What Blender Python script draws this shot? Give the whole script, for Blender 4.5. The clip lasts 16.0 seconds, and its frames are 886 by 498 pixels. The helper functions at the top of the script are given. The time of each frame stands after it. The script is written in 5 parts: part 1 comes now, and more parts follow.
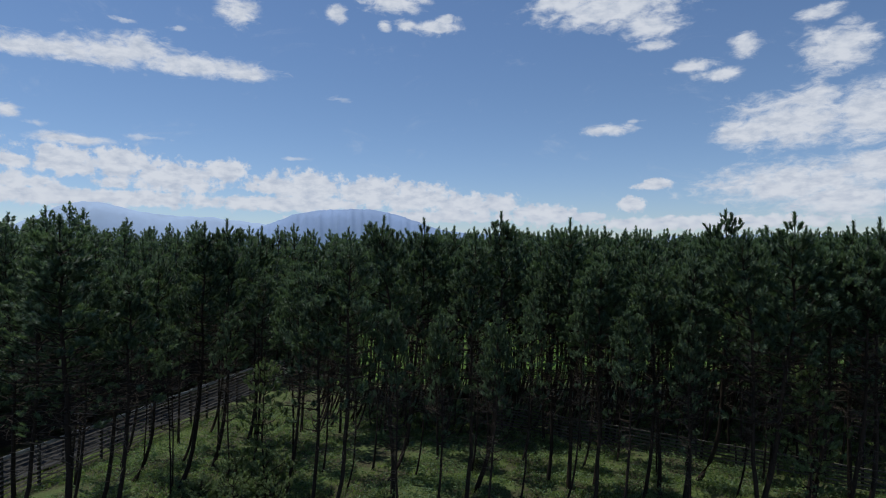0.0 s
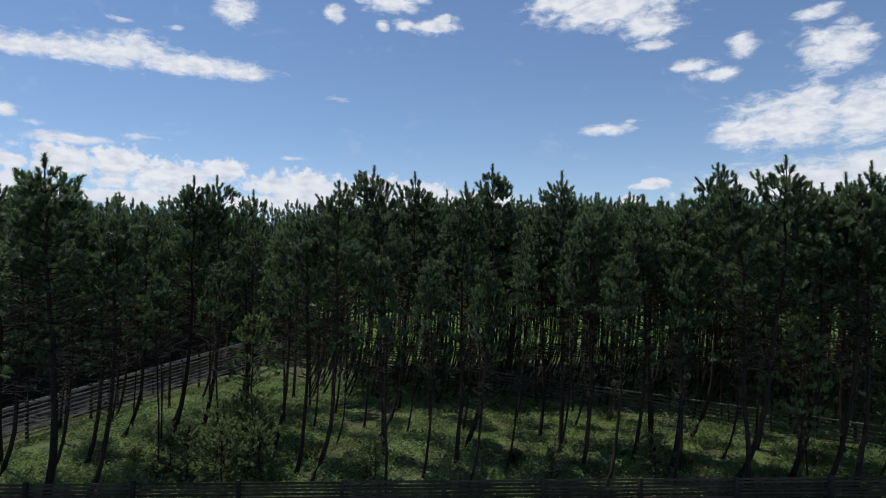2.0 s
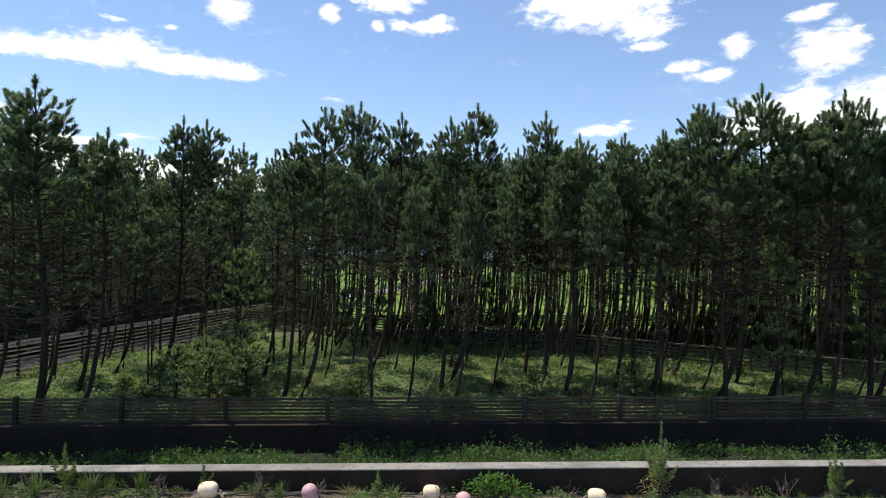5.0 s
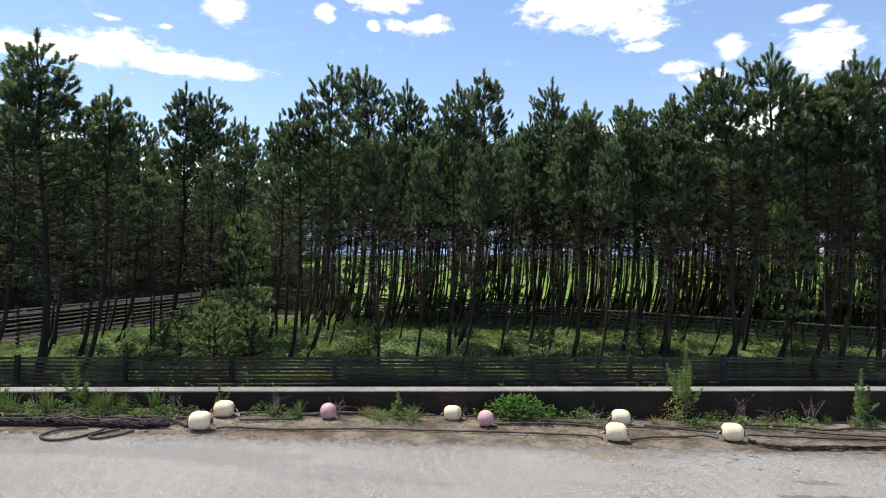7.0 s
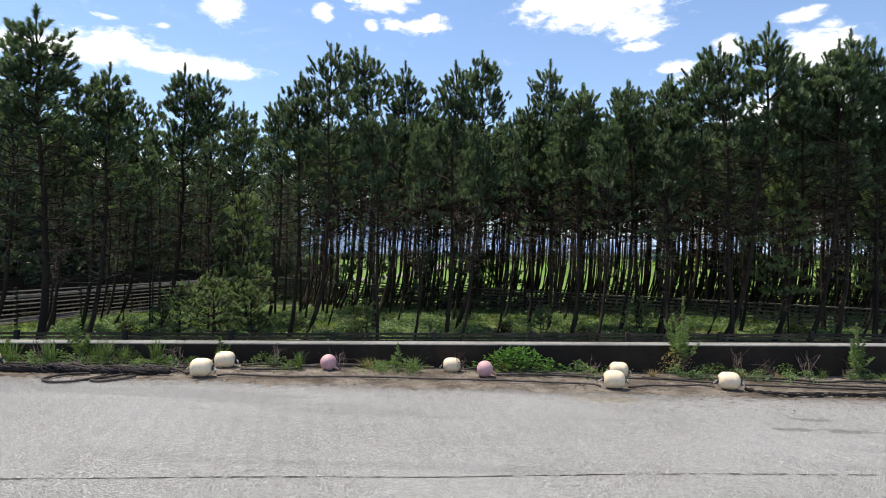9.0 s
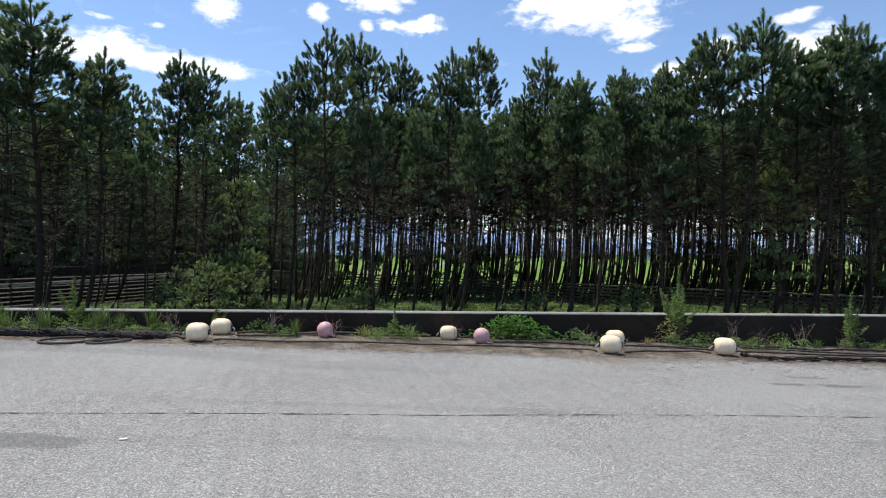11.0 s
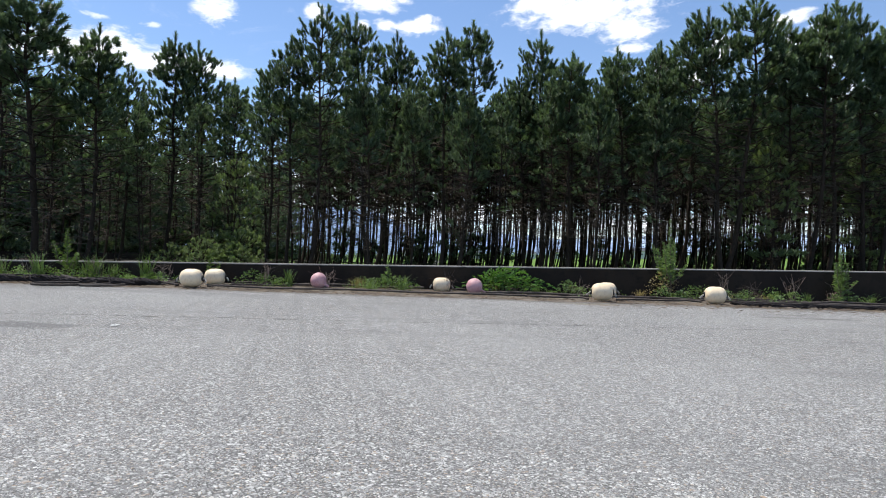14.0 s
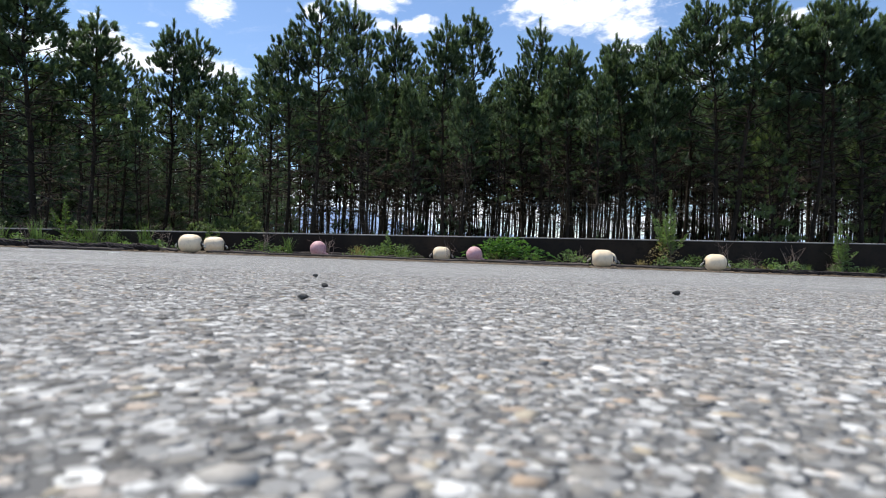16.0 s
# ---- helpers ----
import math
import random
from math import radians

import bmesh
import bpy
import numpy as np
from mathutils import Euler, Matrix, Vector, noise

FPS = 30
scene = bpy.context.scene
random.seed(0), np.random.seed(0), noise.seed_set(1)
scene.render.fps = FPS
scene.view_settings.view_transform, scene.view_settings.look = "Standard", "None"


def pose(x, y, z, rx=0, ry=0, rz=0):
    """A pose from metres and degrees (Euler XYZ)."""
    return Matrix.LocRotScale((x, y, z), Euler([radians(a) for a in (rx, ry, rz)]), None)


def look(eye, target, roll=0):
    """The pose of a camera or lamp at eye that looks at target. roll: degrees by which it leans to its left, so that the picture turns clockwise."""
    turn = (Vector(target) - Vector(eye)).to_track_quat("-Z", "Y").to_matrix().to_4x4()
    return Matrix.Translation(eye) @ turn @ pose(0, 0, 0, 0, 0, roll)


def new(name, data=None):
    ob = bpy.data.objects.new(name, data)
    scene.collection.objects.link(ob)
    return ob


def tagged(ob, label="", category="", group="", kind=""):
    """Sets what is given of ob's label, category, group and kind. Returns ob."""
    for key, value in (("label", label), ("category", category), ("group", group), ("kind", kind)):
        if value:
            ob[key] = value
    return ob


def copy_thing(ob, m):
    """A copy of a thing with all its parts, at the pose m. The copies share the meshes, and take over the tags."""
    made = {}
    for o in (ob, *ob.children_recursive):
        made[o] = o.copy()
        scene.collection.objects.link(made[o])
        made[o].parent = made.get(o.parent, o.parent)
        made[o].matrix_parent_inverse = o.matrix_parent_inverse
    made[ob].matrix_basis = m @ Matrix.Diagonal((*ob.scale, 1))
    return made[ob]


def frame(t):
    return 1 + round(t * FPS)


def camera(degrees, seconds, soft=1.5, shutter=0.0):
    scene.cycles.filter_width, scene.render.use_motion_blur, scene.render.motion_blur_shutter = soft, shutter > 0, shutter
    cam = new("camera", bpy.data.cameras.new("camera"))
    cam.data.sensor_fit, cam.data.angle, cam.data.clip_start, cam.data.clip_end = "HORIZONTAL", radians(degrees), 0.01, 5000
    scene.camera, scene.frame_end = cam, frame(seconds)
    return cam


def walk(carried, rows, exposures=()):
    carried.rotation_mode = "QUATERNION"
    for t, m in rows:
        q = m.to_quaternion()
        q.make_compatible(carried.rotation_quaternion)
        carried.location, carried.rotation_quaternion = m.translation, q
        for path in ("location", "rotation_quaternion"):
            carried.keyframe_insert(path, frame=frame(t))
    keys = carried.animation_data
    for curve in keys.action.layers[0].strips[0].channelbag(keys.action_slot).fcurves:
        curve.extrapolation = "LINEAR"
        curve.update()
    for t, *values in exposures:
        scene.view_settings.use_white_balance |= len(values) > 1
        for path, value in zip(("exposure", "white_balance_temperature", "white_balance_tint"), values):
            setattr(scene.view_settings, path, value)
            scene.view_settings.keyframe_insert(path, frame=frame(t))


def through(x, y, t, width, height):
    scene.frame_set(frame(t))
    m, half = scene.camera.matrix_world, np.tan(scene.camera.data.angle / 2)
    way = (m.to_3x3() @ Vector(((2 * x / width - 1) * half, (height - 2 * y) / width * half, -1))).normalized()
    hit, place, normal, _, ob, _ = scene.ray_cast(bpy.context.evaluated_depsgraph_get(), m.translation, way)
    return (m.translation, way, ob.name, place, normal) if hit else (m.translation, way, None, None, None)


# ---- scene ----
cam = camera(73.7, 16.0, soft=1.0)
cam.data.dof.use_dof, cam.data.dof.focus_distance, cam.data.dof.aperture_fstop = True, 3.0, 12.0   # a small sensor's near blur
PATH = [
    (0.0, -0.282, 0.096, 10.076, 2.29, 0.51),
    (0.5, -0.098, 0.095, 9.514, 2.25, 0.51),
    (1.0, 0.033, 0.203, 8.950, 2.21, 0.51),
    (1.5, -0.003, 0.272, 8.393, 2.13, 0.49),
    (2.0, 0.052, 0.303, 7.812, 2.10, 0.48),
    (2.5, 0.241, 0.214, 7.264, 2.07, 0.48),
    (3.0, 0.442, 0.058, 6.730, 1.96, 0.49),
    (3.5, 0.618, -0.128, 6.191, 1.89, 0.50),
    (4.0, 0.709, -0.298, 5.681, 1.82, 0.50),
    (6.5, 0.053, 0.123, 3.511, 1.32, 0.51),
    (7.0, 0.007, 0.100, 3.124, 1.21, 0.51),
    (7.5, -0.067, 0.065, 2.744, 1.11, 0.50),
    (8.0, -0.085, 0.029, 2.518, 1.03, 0.49),
    (8.5, -0.059, 0.021, 2.376, 1.01, 0.48),
    (9.0, -0.021, 0.025, 2.232, 1.00, 0.46),
    (11.5, -0.046, 0.018, 1.454, 0.51, 0.51),
    (12.0, -0.010, 0.004, 1.305, 0.50, 0.51),
    (12.5, -0.001, 0.004, 1.144, 0.44, 0.49),
    (13.0, 0.034, -0.018, 0.985, 0.38, 0.51),
    (13.5, 0.045, -0.024, 0.837, 0.31, 0.52),
    (14.0, 0.029, -0.034, 0.677, 0.26, 0.52),
    (14.5, 0.018, -0.044, 0.525, 0.20, 0.51),
    (15.0, 0.017, -0.050, 0.364, 0.19, 0.50),
    (15.5, 0.019, -0.028, 0.222, 0.18, 0.49),
    (16.0, 0.000, 0.000, 0.080, 0.10, 0.51),
]
walk(cam, [(t, pose(x, y, z, 90 + pitch, 0, yaw)) for t, x, y, z, yaw, pitch in PATH],
     exposures=[(0.0, -0.88, 6050, 10), (1.5, -0.72, 6200, 10), (3.0, -0.3, 6500, 11), (4.2, 0.05, 6750, 11), (6.4, 0.45, 7000, 12),
                (9.0, 0.4, 6900, 11), (11.4, 0.2, 6550, 10), (16.0, 0.2, 6550, 10)])

# ---- world and sun ----
SUN_AZ, SUN_EL = -58.0, 67.0       # degrees: from +y towards +x, and above the horizon


class Nodes:
    """Small helper that adds and joins shader nodes."""

    def __init__(self, tree):
        self.tree = tree

    def add(self, kind, **fields):
        n = self.tree.nodes.new(kind)
        for k, v in fields.items():
            setattr(n, k, v)
        return n

    def put(self, socket, v):
        if isinstance(v, bpy.types.NodeSocket):
            self.tree.links.new(v, socket)
        elif v is not None:
            socket.default_value = v

    def math(self, op, a, b=None, c=None, clamp=False):
        n = self.add("ShaderNodeMath", operation=op, use_clamp=clamp)
        for k, v in enumerate((a, b, c)):
            self.put(n.inputs[k], v)
        return n.outputs[0]

    def vec(self, op, a, b=None):
        n = self.add("ShaderNodeVectorMath", operation=op)
        self.put(n.inputs[0], a)
        self.put(n.inputs[1], b)
        return n.outputs["Value"] if op == "LENGTH" else n.outputs[0]

    def noise(self, vector, scale, detail=4.0, rough=0.55, distort=0.0):
        n = self.add("ShaderNodeTexNoise")
        self.put(n.inputs["Vector"], vector)
        n.inputs["Scale"].default_value, n.inputs["Detail"].default_value = scale, detail
        n.inputs["Roughness"].default_value, n.inputs["Distortion"].default_value = rough, distort
        return n.outputs[0]

    def ramp(self, fac, *stops):
        n = self.add("ShaderNodeValToRGB")
        e = n.color_ramp.elements
        while len(e) < len(stops):
            e.new(0.5)
        for k, (at, col) in enumerate(stops):
            e[k].position, e[k].color = at, (*col, 1) if len(col) == 3 else col
        self.put(n.inputs[0], fac)
        return n.outputs[0]

    def mix(self, fac, a, b, blend="MIX"):
        n = self.add("ShaderNodeMix", data_type="RGBA", blend_type=blend)
        self.put(n.inputs[0], fac)
        self.put(n.inputs[6], (*a, 1) if isinstance(a, tuple) and len(a) == 3 else a)
        self.put(n.inputs[7], (*b, 1) if isinstance(b, tuple) and len(b) == 3 else b)
        return n.outputs[2]

    def span(self, v, a, b, lo=0.0, hi=1.0):
        n = self.add("ShaderNodeMapRange", interpolation_type="SMOOTHSTEP")
        for k, q in enumerate((v, a, b, lo, hi)):
            self.put(n.inputs[k], q)
        return n.outputs[0]


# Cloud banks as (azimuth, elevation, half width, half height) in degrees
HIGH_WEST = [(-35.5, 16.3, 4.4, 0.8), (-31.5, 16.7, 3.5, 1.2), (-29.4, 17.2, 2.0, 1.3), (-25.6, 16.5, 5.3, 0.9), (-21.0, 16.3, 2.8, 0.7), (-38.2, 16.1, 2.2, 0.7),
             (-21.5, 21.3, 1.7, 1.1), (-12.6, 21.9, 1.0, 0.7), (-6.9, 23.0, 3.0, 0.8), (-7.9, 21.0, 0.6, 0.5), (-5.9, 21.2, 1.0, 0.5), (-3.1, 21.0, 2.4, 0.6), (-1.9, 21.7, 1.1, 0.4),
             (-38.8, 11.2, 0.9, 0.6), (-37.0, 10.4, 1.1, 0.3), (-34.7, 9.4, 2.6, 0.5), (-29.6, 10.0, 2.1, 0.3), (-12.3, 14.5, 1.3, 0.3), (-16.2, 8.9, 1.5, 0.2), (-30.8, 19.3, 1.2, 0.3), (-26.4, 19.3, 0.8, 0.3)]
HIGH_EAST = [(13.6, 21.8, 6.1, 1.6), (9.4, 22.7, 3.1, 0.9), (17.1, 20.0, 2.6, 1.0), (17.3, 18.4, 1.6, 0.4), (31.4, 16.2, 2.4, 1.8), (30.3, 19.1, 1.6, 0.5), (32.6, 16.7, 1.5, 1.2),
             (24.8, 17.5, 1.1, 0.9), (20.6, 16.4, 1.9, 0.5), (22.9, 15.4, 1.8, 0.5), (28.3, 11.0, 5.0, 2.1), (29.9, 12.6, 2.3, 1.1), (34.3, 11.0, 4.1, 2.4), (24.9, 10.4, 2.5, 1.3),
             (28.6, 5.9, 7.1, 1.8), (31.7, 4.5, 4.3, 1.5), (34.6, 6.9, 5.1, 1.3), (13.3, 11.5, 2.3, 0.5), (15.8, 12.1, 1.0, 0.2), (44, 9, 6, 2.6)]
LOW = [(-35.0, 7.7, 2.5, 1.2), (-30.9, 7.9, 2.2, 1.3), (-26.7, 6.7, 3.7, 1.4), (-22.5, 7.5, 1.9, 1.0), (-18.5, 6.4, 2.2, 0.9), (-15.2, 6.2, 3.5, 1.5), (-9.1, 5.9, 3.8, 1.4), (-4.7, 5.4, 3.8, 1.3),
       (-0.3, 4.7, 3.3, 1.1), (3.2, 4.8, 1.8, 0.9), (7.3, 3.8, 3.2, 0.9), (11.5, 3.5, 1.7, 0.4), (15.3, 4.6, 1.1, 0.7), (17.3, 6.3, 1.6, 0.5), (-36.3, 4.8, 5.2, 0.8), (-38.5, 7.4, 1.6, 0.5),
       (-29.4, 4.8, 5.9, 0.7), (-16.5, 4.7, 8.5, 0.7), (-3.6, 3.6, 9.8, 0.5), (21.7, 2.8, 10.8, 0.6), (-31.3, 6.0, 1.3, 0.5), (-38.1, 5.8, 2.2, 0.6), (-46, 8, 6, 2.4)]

world = bpy.data.worlds.new("sky")
scene.world = world
world.use_nodes = True
wt = world.node_tree
wt.nodes.clear()
W = Nodes(wt)
coord = W.add("ShaderNodeTexCoord").outputs["Generated"]
parts = W.add("ShaderNodeSeparateXYZ")
W.put(parts.inputs[0], coord)
az = W.math("MULTIPLY", W.math("ARCTAN2", parts.outputs[0], parts.outputs[1]), 57.2958)
el = W.math("MULTIPLY", W.math("ARCSINE", parts.outputs[2]), 57.2958)
flat = W.add("ShaderNodeCombineXYZ")
W.put(flat.inputs[0], az)
W.put(flat.inputs[1], el)
flat = flat.outputs[0]
stretched = W.vec("MULTIPLY", flat, (1.0, 2.0, 1.0))


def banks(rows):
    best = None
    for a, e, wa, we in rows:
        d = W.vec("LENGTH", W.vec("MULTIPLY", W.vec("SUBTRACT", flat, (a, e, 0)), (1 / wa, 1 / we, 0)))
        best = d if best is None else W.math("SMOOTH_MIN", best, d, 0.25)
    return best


fluff = W.noise(stretched, 0.62, 9.0, 0.64, 0.35)
lumps = W.noise(flat, 0.95, 9.0, 0.62, 0.0)
wisp = W.span(W.noise(stretched, 0.16, 8.0, 0.68, 0.6), 0.56, 0.80, 0.0, 0.22)
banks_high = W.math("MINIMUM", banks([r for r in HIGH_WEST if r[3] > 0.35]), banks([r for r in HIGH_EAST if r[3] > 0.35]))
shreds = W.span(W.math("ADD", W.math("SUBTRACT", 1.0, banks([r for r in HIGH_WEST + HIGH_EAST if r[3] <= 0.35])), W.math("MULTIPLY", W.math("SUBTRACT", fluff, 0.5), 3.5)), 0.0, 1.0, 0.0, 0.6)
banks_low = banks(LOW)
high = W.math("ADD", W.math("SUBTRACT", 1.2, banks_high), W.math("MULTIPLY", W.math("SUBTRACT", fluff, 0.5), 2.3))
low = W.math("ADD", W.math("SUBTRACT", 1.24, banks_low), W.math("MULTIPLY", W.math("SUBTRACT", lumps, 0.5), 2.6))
cover_high = W.span(high, -0.15, 0.85)
cover_low = W.span(low, -0.05, 0.5)
# unseen clouds to the sides, behind and overhead, added to whiten the fill light
fill_clouds = W.math("MULTIPLY", W.span(W.noise(coord, 3.2, 8.0, 0.6, 0.3), 0.56, 0.68, 0.0, 0.7), W.math("MAXIMUM", W.span(W.math("ABSOLUTE", az), 46.0, 62.0), W.span(el, 30.0, 42.0)))
wisp = W.math("MAXIMUM", wisp, fill_clouds)
cover = W.math("MAXIMUM", W.math("MAXIMUM", cover_high, cover_low), W.math("MAXIMUM", wisp, shreds))
body = W.math("ADD", W.math("MULTIPLY", W.noise(stretched, 0.7, 7.0, 0.6), 0.9), 0.1)
sky = W.add("ShaderNodeTexSky", sky_type="NISHITA", sun_disc=False)
sky.sun_elevation, sky.sun_rotation = radians(SUN_EL), radians(SUN_AZ)
sky.air_density, sky.dust_density, sky.ozone_density = 1.0, 0.0, 2.6
cloud = W.ramp(body, (0.36, (5.9, 6.4, 7.3)), (0.62, (8.6, 8.7, 8.95)))
mixed = W.mix(W.math("MULTIPLY", cover, 0.97), W.mix(1.0, sky.outputs[0], W.mix(W.span(el, 1.0, 16.0), (0.97, 1.0, 1.14), (0.98, 1.0, 1.06)), "MULTIPLY"), cloud)
back = W.add("ShaderNodeBackground")
W.put(back.inputs[0], mixed)
back.inputs[1].default_value = 0.142
wt.links.new(back.outputs[0], W.add("ShaderNodeOutputWorld").inputs[0])

lamp = bpy.data.lights.new("sun", "SUN")
lamp.energy, lamp.angle, lamp.color = 4.8, radians(0.6), (1.0, 0.95, 0.86)
to_sun = Vector((math.sin(radians(SUN_AZ)) * math.cos(radians(SUN_EL)), math.cos(radians(SUN_AZ)) * math.cos(radians(SUN_EL)), math.sin(radians(SUN_EL))))
new("sun", lamp).matrix_world = look(to_sun * 60, (0, 0, 0))


# ---- materials ----
def surface(name, rough=0.8, metal=0.0):
    m = bpy.data.materials.new(name)
    m.use_nodes = True
    n = Nodes(m.node_tree)
    b = m.node_tree.nodes["Principled BSDF"]
    b.inputs["Roughness"].default_value, b.inputs["Metallic"].default_value = rough, metal
    b.inputs["Specular IOR Level"].default_value = 0.3
    return m, n, b


def bump(n, b, height, strength, distance):
    k = n.add("ShaderNodeBump")
    k.inputs["Strength"].default_value, k.inputs["Distance"].default_value = strength, distance
    n.put(k.inputs["Height"], height)
    n.tree.links.new(k.outputs[0], b.inputs["Normal"])


def place_of(n):
    return n.add("ShaderNodeNewGeometry").outputs["Position"]


def object_of(n):
    return n.add("ShaderNodeTexCoord").outputs["Object"]


def spotted(name, c1, c2, c3, big, small, rough=0.85, relief=0.4, deep=0.01, own=True, vary=0.25):
    """A weathered surface: two scales of noise between three colours, relief, and some change from piece to piece."""
    m, n, b = surface(name, rough)
    at = object_of(n) if own else place_of(n)
    rnd = n.add("ShaderNodeObjectInfo").outputs["Random"]
    wide, fine = n.noise(at, big, 5), n.noise(at, small, 6, 0.65)
    col = n.mix(n.span(wide, 0.35, 0.65), c1, c2)
    col = n.mix(n.math("MULTIPLY", n.span(fine, 0.45, 0.75), 0.7), col, c3)
    gain = n.math("ADD", n.math("MULTIPLY", rnd, 2 * vary), 1 - vary)
    shade = n.add("ShaderNodeCombineColor")
    for k in range(3):
        n.put(shade.inputs[k], gain)
    n.put(b.inputs["Base Color"], n.mix(1.0, col, shade.outputs[0], "MULTIPLY"))
    bump(n, b, n.math("ADD", n.math("MULTIPLY", wide, 0.5), fine), relief, deep)
    return m


def leafy(name, c1, c2, through=0.35, rough=0.55):
    """Foliage: colours by leaf and by plant, some light let through."""
    m, n, b = surface(name, rough)
    geo = n.add("ShaderNodeNewGeometry")
    rnd = n.add("ShaderNodeObjectInfo").outputs["Random"]
    f = n.math("ADD", n.math("MULTIPLY", geo.outputs["Random Per Island"], 0.65), n.math("MULTIPLY", rnd, 0.35))
    wide, near = n.noise(geo.outputs["Position"], 0.9, 3), n.noise(geo.outputs["Position"], 4.5, 2)
    patch = n.span(n.math("ADD", n.math("MULTIPLY", wide, 0.4), n.math("MULTIPLY", near, 0.6)), 0.36, 0.64)
    f = n.math("ADD", n.math("MULTIPLY", f, 0.45), n.math("MULTIPLY", patch, 0.55))
    col = n.ramp(f, (0.15, c1), (0.85, c2))
    n.put(b.inputs["Base Color"], col)
    t = n.add("ShaderNodeBsdfTranslucent")
    n.put(t.inputs[0], n.mix(1.0, col, (1.3, 1.45, 0.7), "MULTIPLY"))
    mixer = n.add("ShaderNodeMixShader")
    mixer.inputs[0].default_value = through
    links = m.node_tree.links
    links.new(b.outputs[0], mixer.inputs[1])
    links.new(t.outputs[0], mixer.inputs[2])
    links.new(mixer.outputs[0], m.node_tree.nodes["Material Output"].inputs[0])
    return m


NEEDLE = leafy("pine_needles", (0.027, 0.049, 0.032), (0.172, 0.234, 0.140), 0.34, 0.5)
NEEDLE_LIGHT = leafy("young_pine_needles", (0.085, 0.12, 0.055), (0.22, 0.28, 0.13), 0.35, 0.5)
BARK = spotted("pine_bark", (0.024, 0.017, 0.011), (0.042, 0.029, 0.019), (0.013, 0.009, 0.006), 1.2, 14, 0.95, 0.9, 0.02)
DEAD_WOOD = spotted("dead_pine_wood", (0.085, 0.066, 0.050), (0.130, 0.105, 0.083), (0.045, 0.035, 0.027), 3, 30, 0.95, 0.6, 0.004)
GRASS = leafy("grass_blades", (0.10, 0.16, 0.05), (0.27, 0.34, 0.13), 0.45)
WEED = leafy("weed_leaves", (0.055, 0.095, 0.03), (0.14, 0.20, 0.07), 0.4)
WEED_PALE = leafy("pale_weed_leaves", (0.085, 0.135, 0.055), (0.21, 0.29, 0.125), 0.4)
STRAW = leafy("dry_straw", (0.20, 0.15, 0.08), (0.36, 0.28, 0.15), 0.25)
TWIG = spotted("dry_twig", (0.16, 0.12, 0.10), (0.22, 0.17, 0.14), (0.08, 0.06, 0.05), 3, 30)
SILVER_BOARD = spotted("silvered_board", (0.110, 0.098, 0.084), (0.17, 0.154, 0.133), (0.055, 0.048, 0.040), 1.6, 22, 0.85, 0.5, 0.006, True, 0.35)
GREY_BOARD = spotted("greyed_board", (0.076, 0.051, 0.031), (0.128, 0.090, 0.058), (0.032, 0.022, 0.014), 1.6, 22, 0.85, 0.5, 0.006, True, 0.35)
BOARD = spotted("weathered_board", (0.044, 0.033, 0.024), (0.072, 0.056, 0.043), (0.022, 0.017, 0.013), 1.6, 22, 0.85, 0.5, 0.006, True, 0.35)
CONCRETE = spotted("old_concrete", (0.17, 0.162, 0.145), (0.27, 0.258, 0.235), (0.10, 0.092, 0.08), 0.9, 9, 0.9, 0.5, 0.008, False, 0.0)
# stain and the shade of the fronts, both put into one near-black
STAIN_SHADE = spotted("algae_black_concrete", (0.018, 0.0135, 0.010), (0.031, 0.023, 0.016), (0.010, 0.0085, 0.007), 0.9, 8, 0.95, 0.5, 0.01, False, 0.0)
ROPE = spotted("dark_rope", (0.050, 0.041, 0.035), (0.095, 0.080, 0.069), (0.026, 0.021, 0.018), 4, 60, 0.9, 0.8, 0.006)
ROAD = spotted("old_road_asphalt", (0.036, 0.035, 0.035), (0.052, 0.051, 0.050), (0.026, 0.026, 0.025), 0.5, 12, 0.9, 0.5, 0.01, False, 0.0)
NET = spotted("bundled_net", (0.035, 0.03, 0.03), (0.06, 0.05, 0.048), (0.02, 0.018, 0.018), 6, 40, 0.95, 1.0, 0.02)
PALE_CORD = spotted("pale_cord", (0.42, 0.40, 0.37), (0.55, 0.52, 0.48), (0.25, 0.22, 0.2), 8, 60, 0.9, 0.6, 0.004)
CREAM = spotted("cream_plastic", (0.82, 0.65, 0.43), (0.86, 0.71, 0.50), (0.64, 0.48, 0.32), 3, 24, 0.5, 0.15, 0.004, True, 0.04)
PINK = spotted("faded_pink_plastic", (0.60, 0.33, 0.34), (0.66, 0.42, 0.42), (0.46, 0.22, 0.23), 4, 26, 0.5, 0.15, 0.004, True, 0.04)
DARK_RUBBER = spotted("black_grommet", (0.03, 0.03, 0.03), (0.05, 0.045, 0.04), (0.02, 0.02, 0.02), 8, 40)
STONE = spotted("pebble", (0.05, 0.05, 0.05), (0.09, 0.085, 0.08), (0.03, 0.03, 0.03), 8, 60)
LITTER = spotted("white_litter", (0.75, 0.75, 0.73), (0.82, 0.82, 0.8), (0.6, 0.6, 0.58), 8, 60)
HOUSE_WALL = spotted("house_render", (0.55, 0.55, 0.54), (0.66, 0.66, 0.64), (0.45, 0.45, 0.44), 0.3, 4)
HOUSE_ROOF = spotted("house_tiles", (0.10, 0.11, 0.13), (0.14, 0.15, 0.17), (0.07, 0.07, 0.08), 0.5, 6)
GLASS_DARK = spotted("window_dark", (0.04, 0.05, 0.06), (0.06, 0.07, 0.08), (0.03, 0.03, 0.04), 1, 5, 0.2)
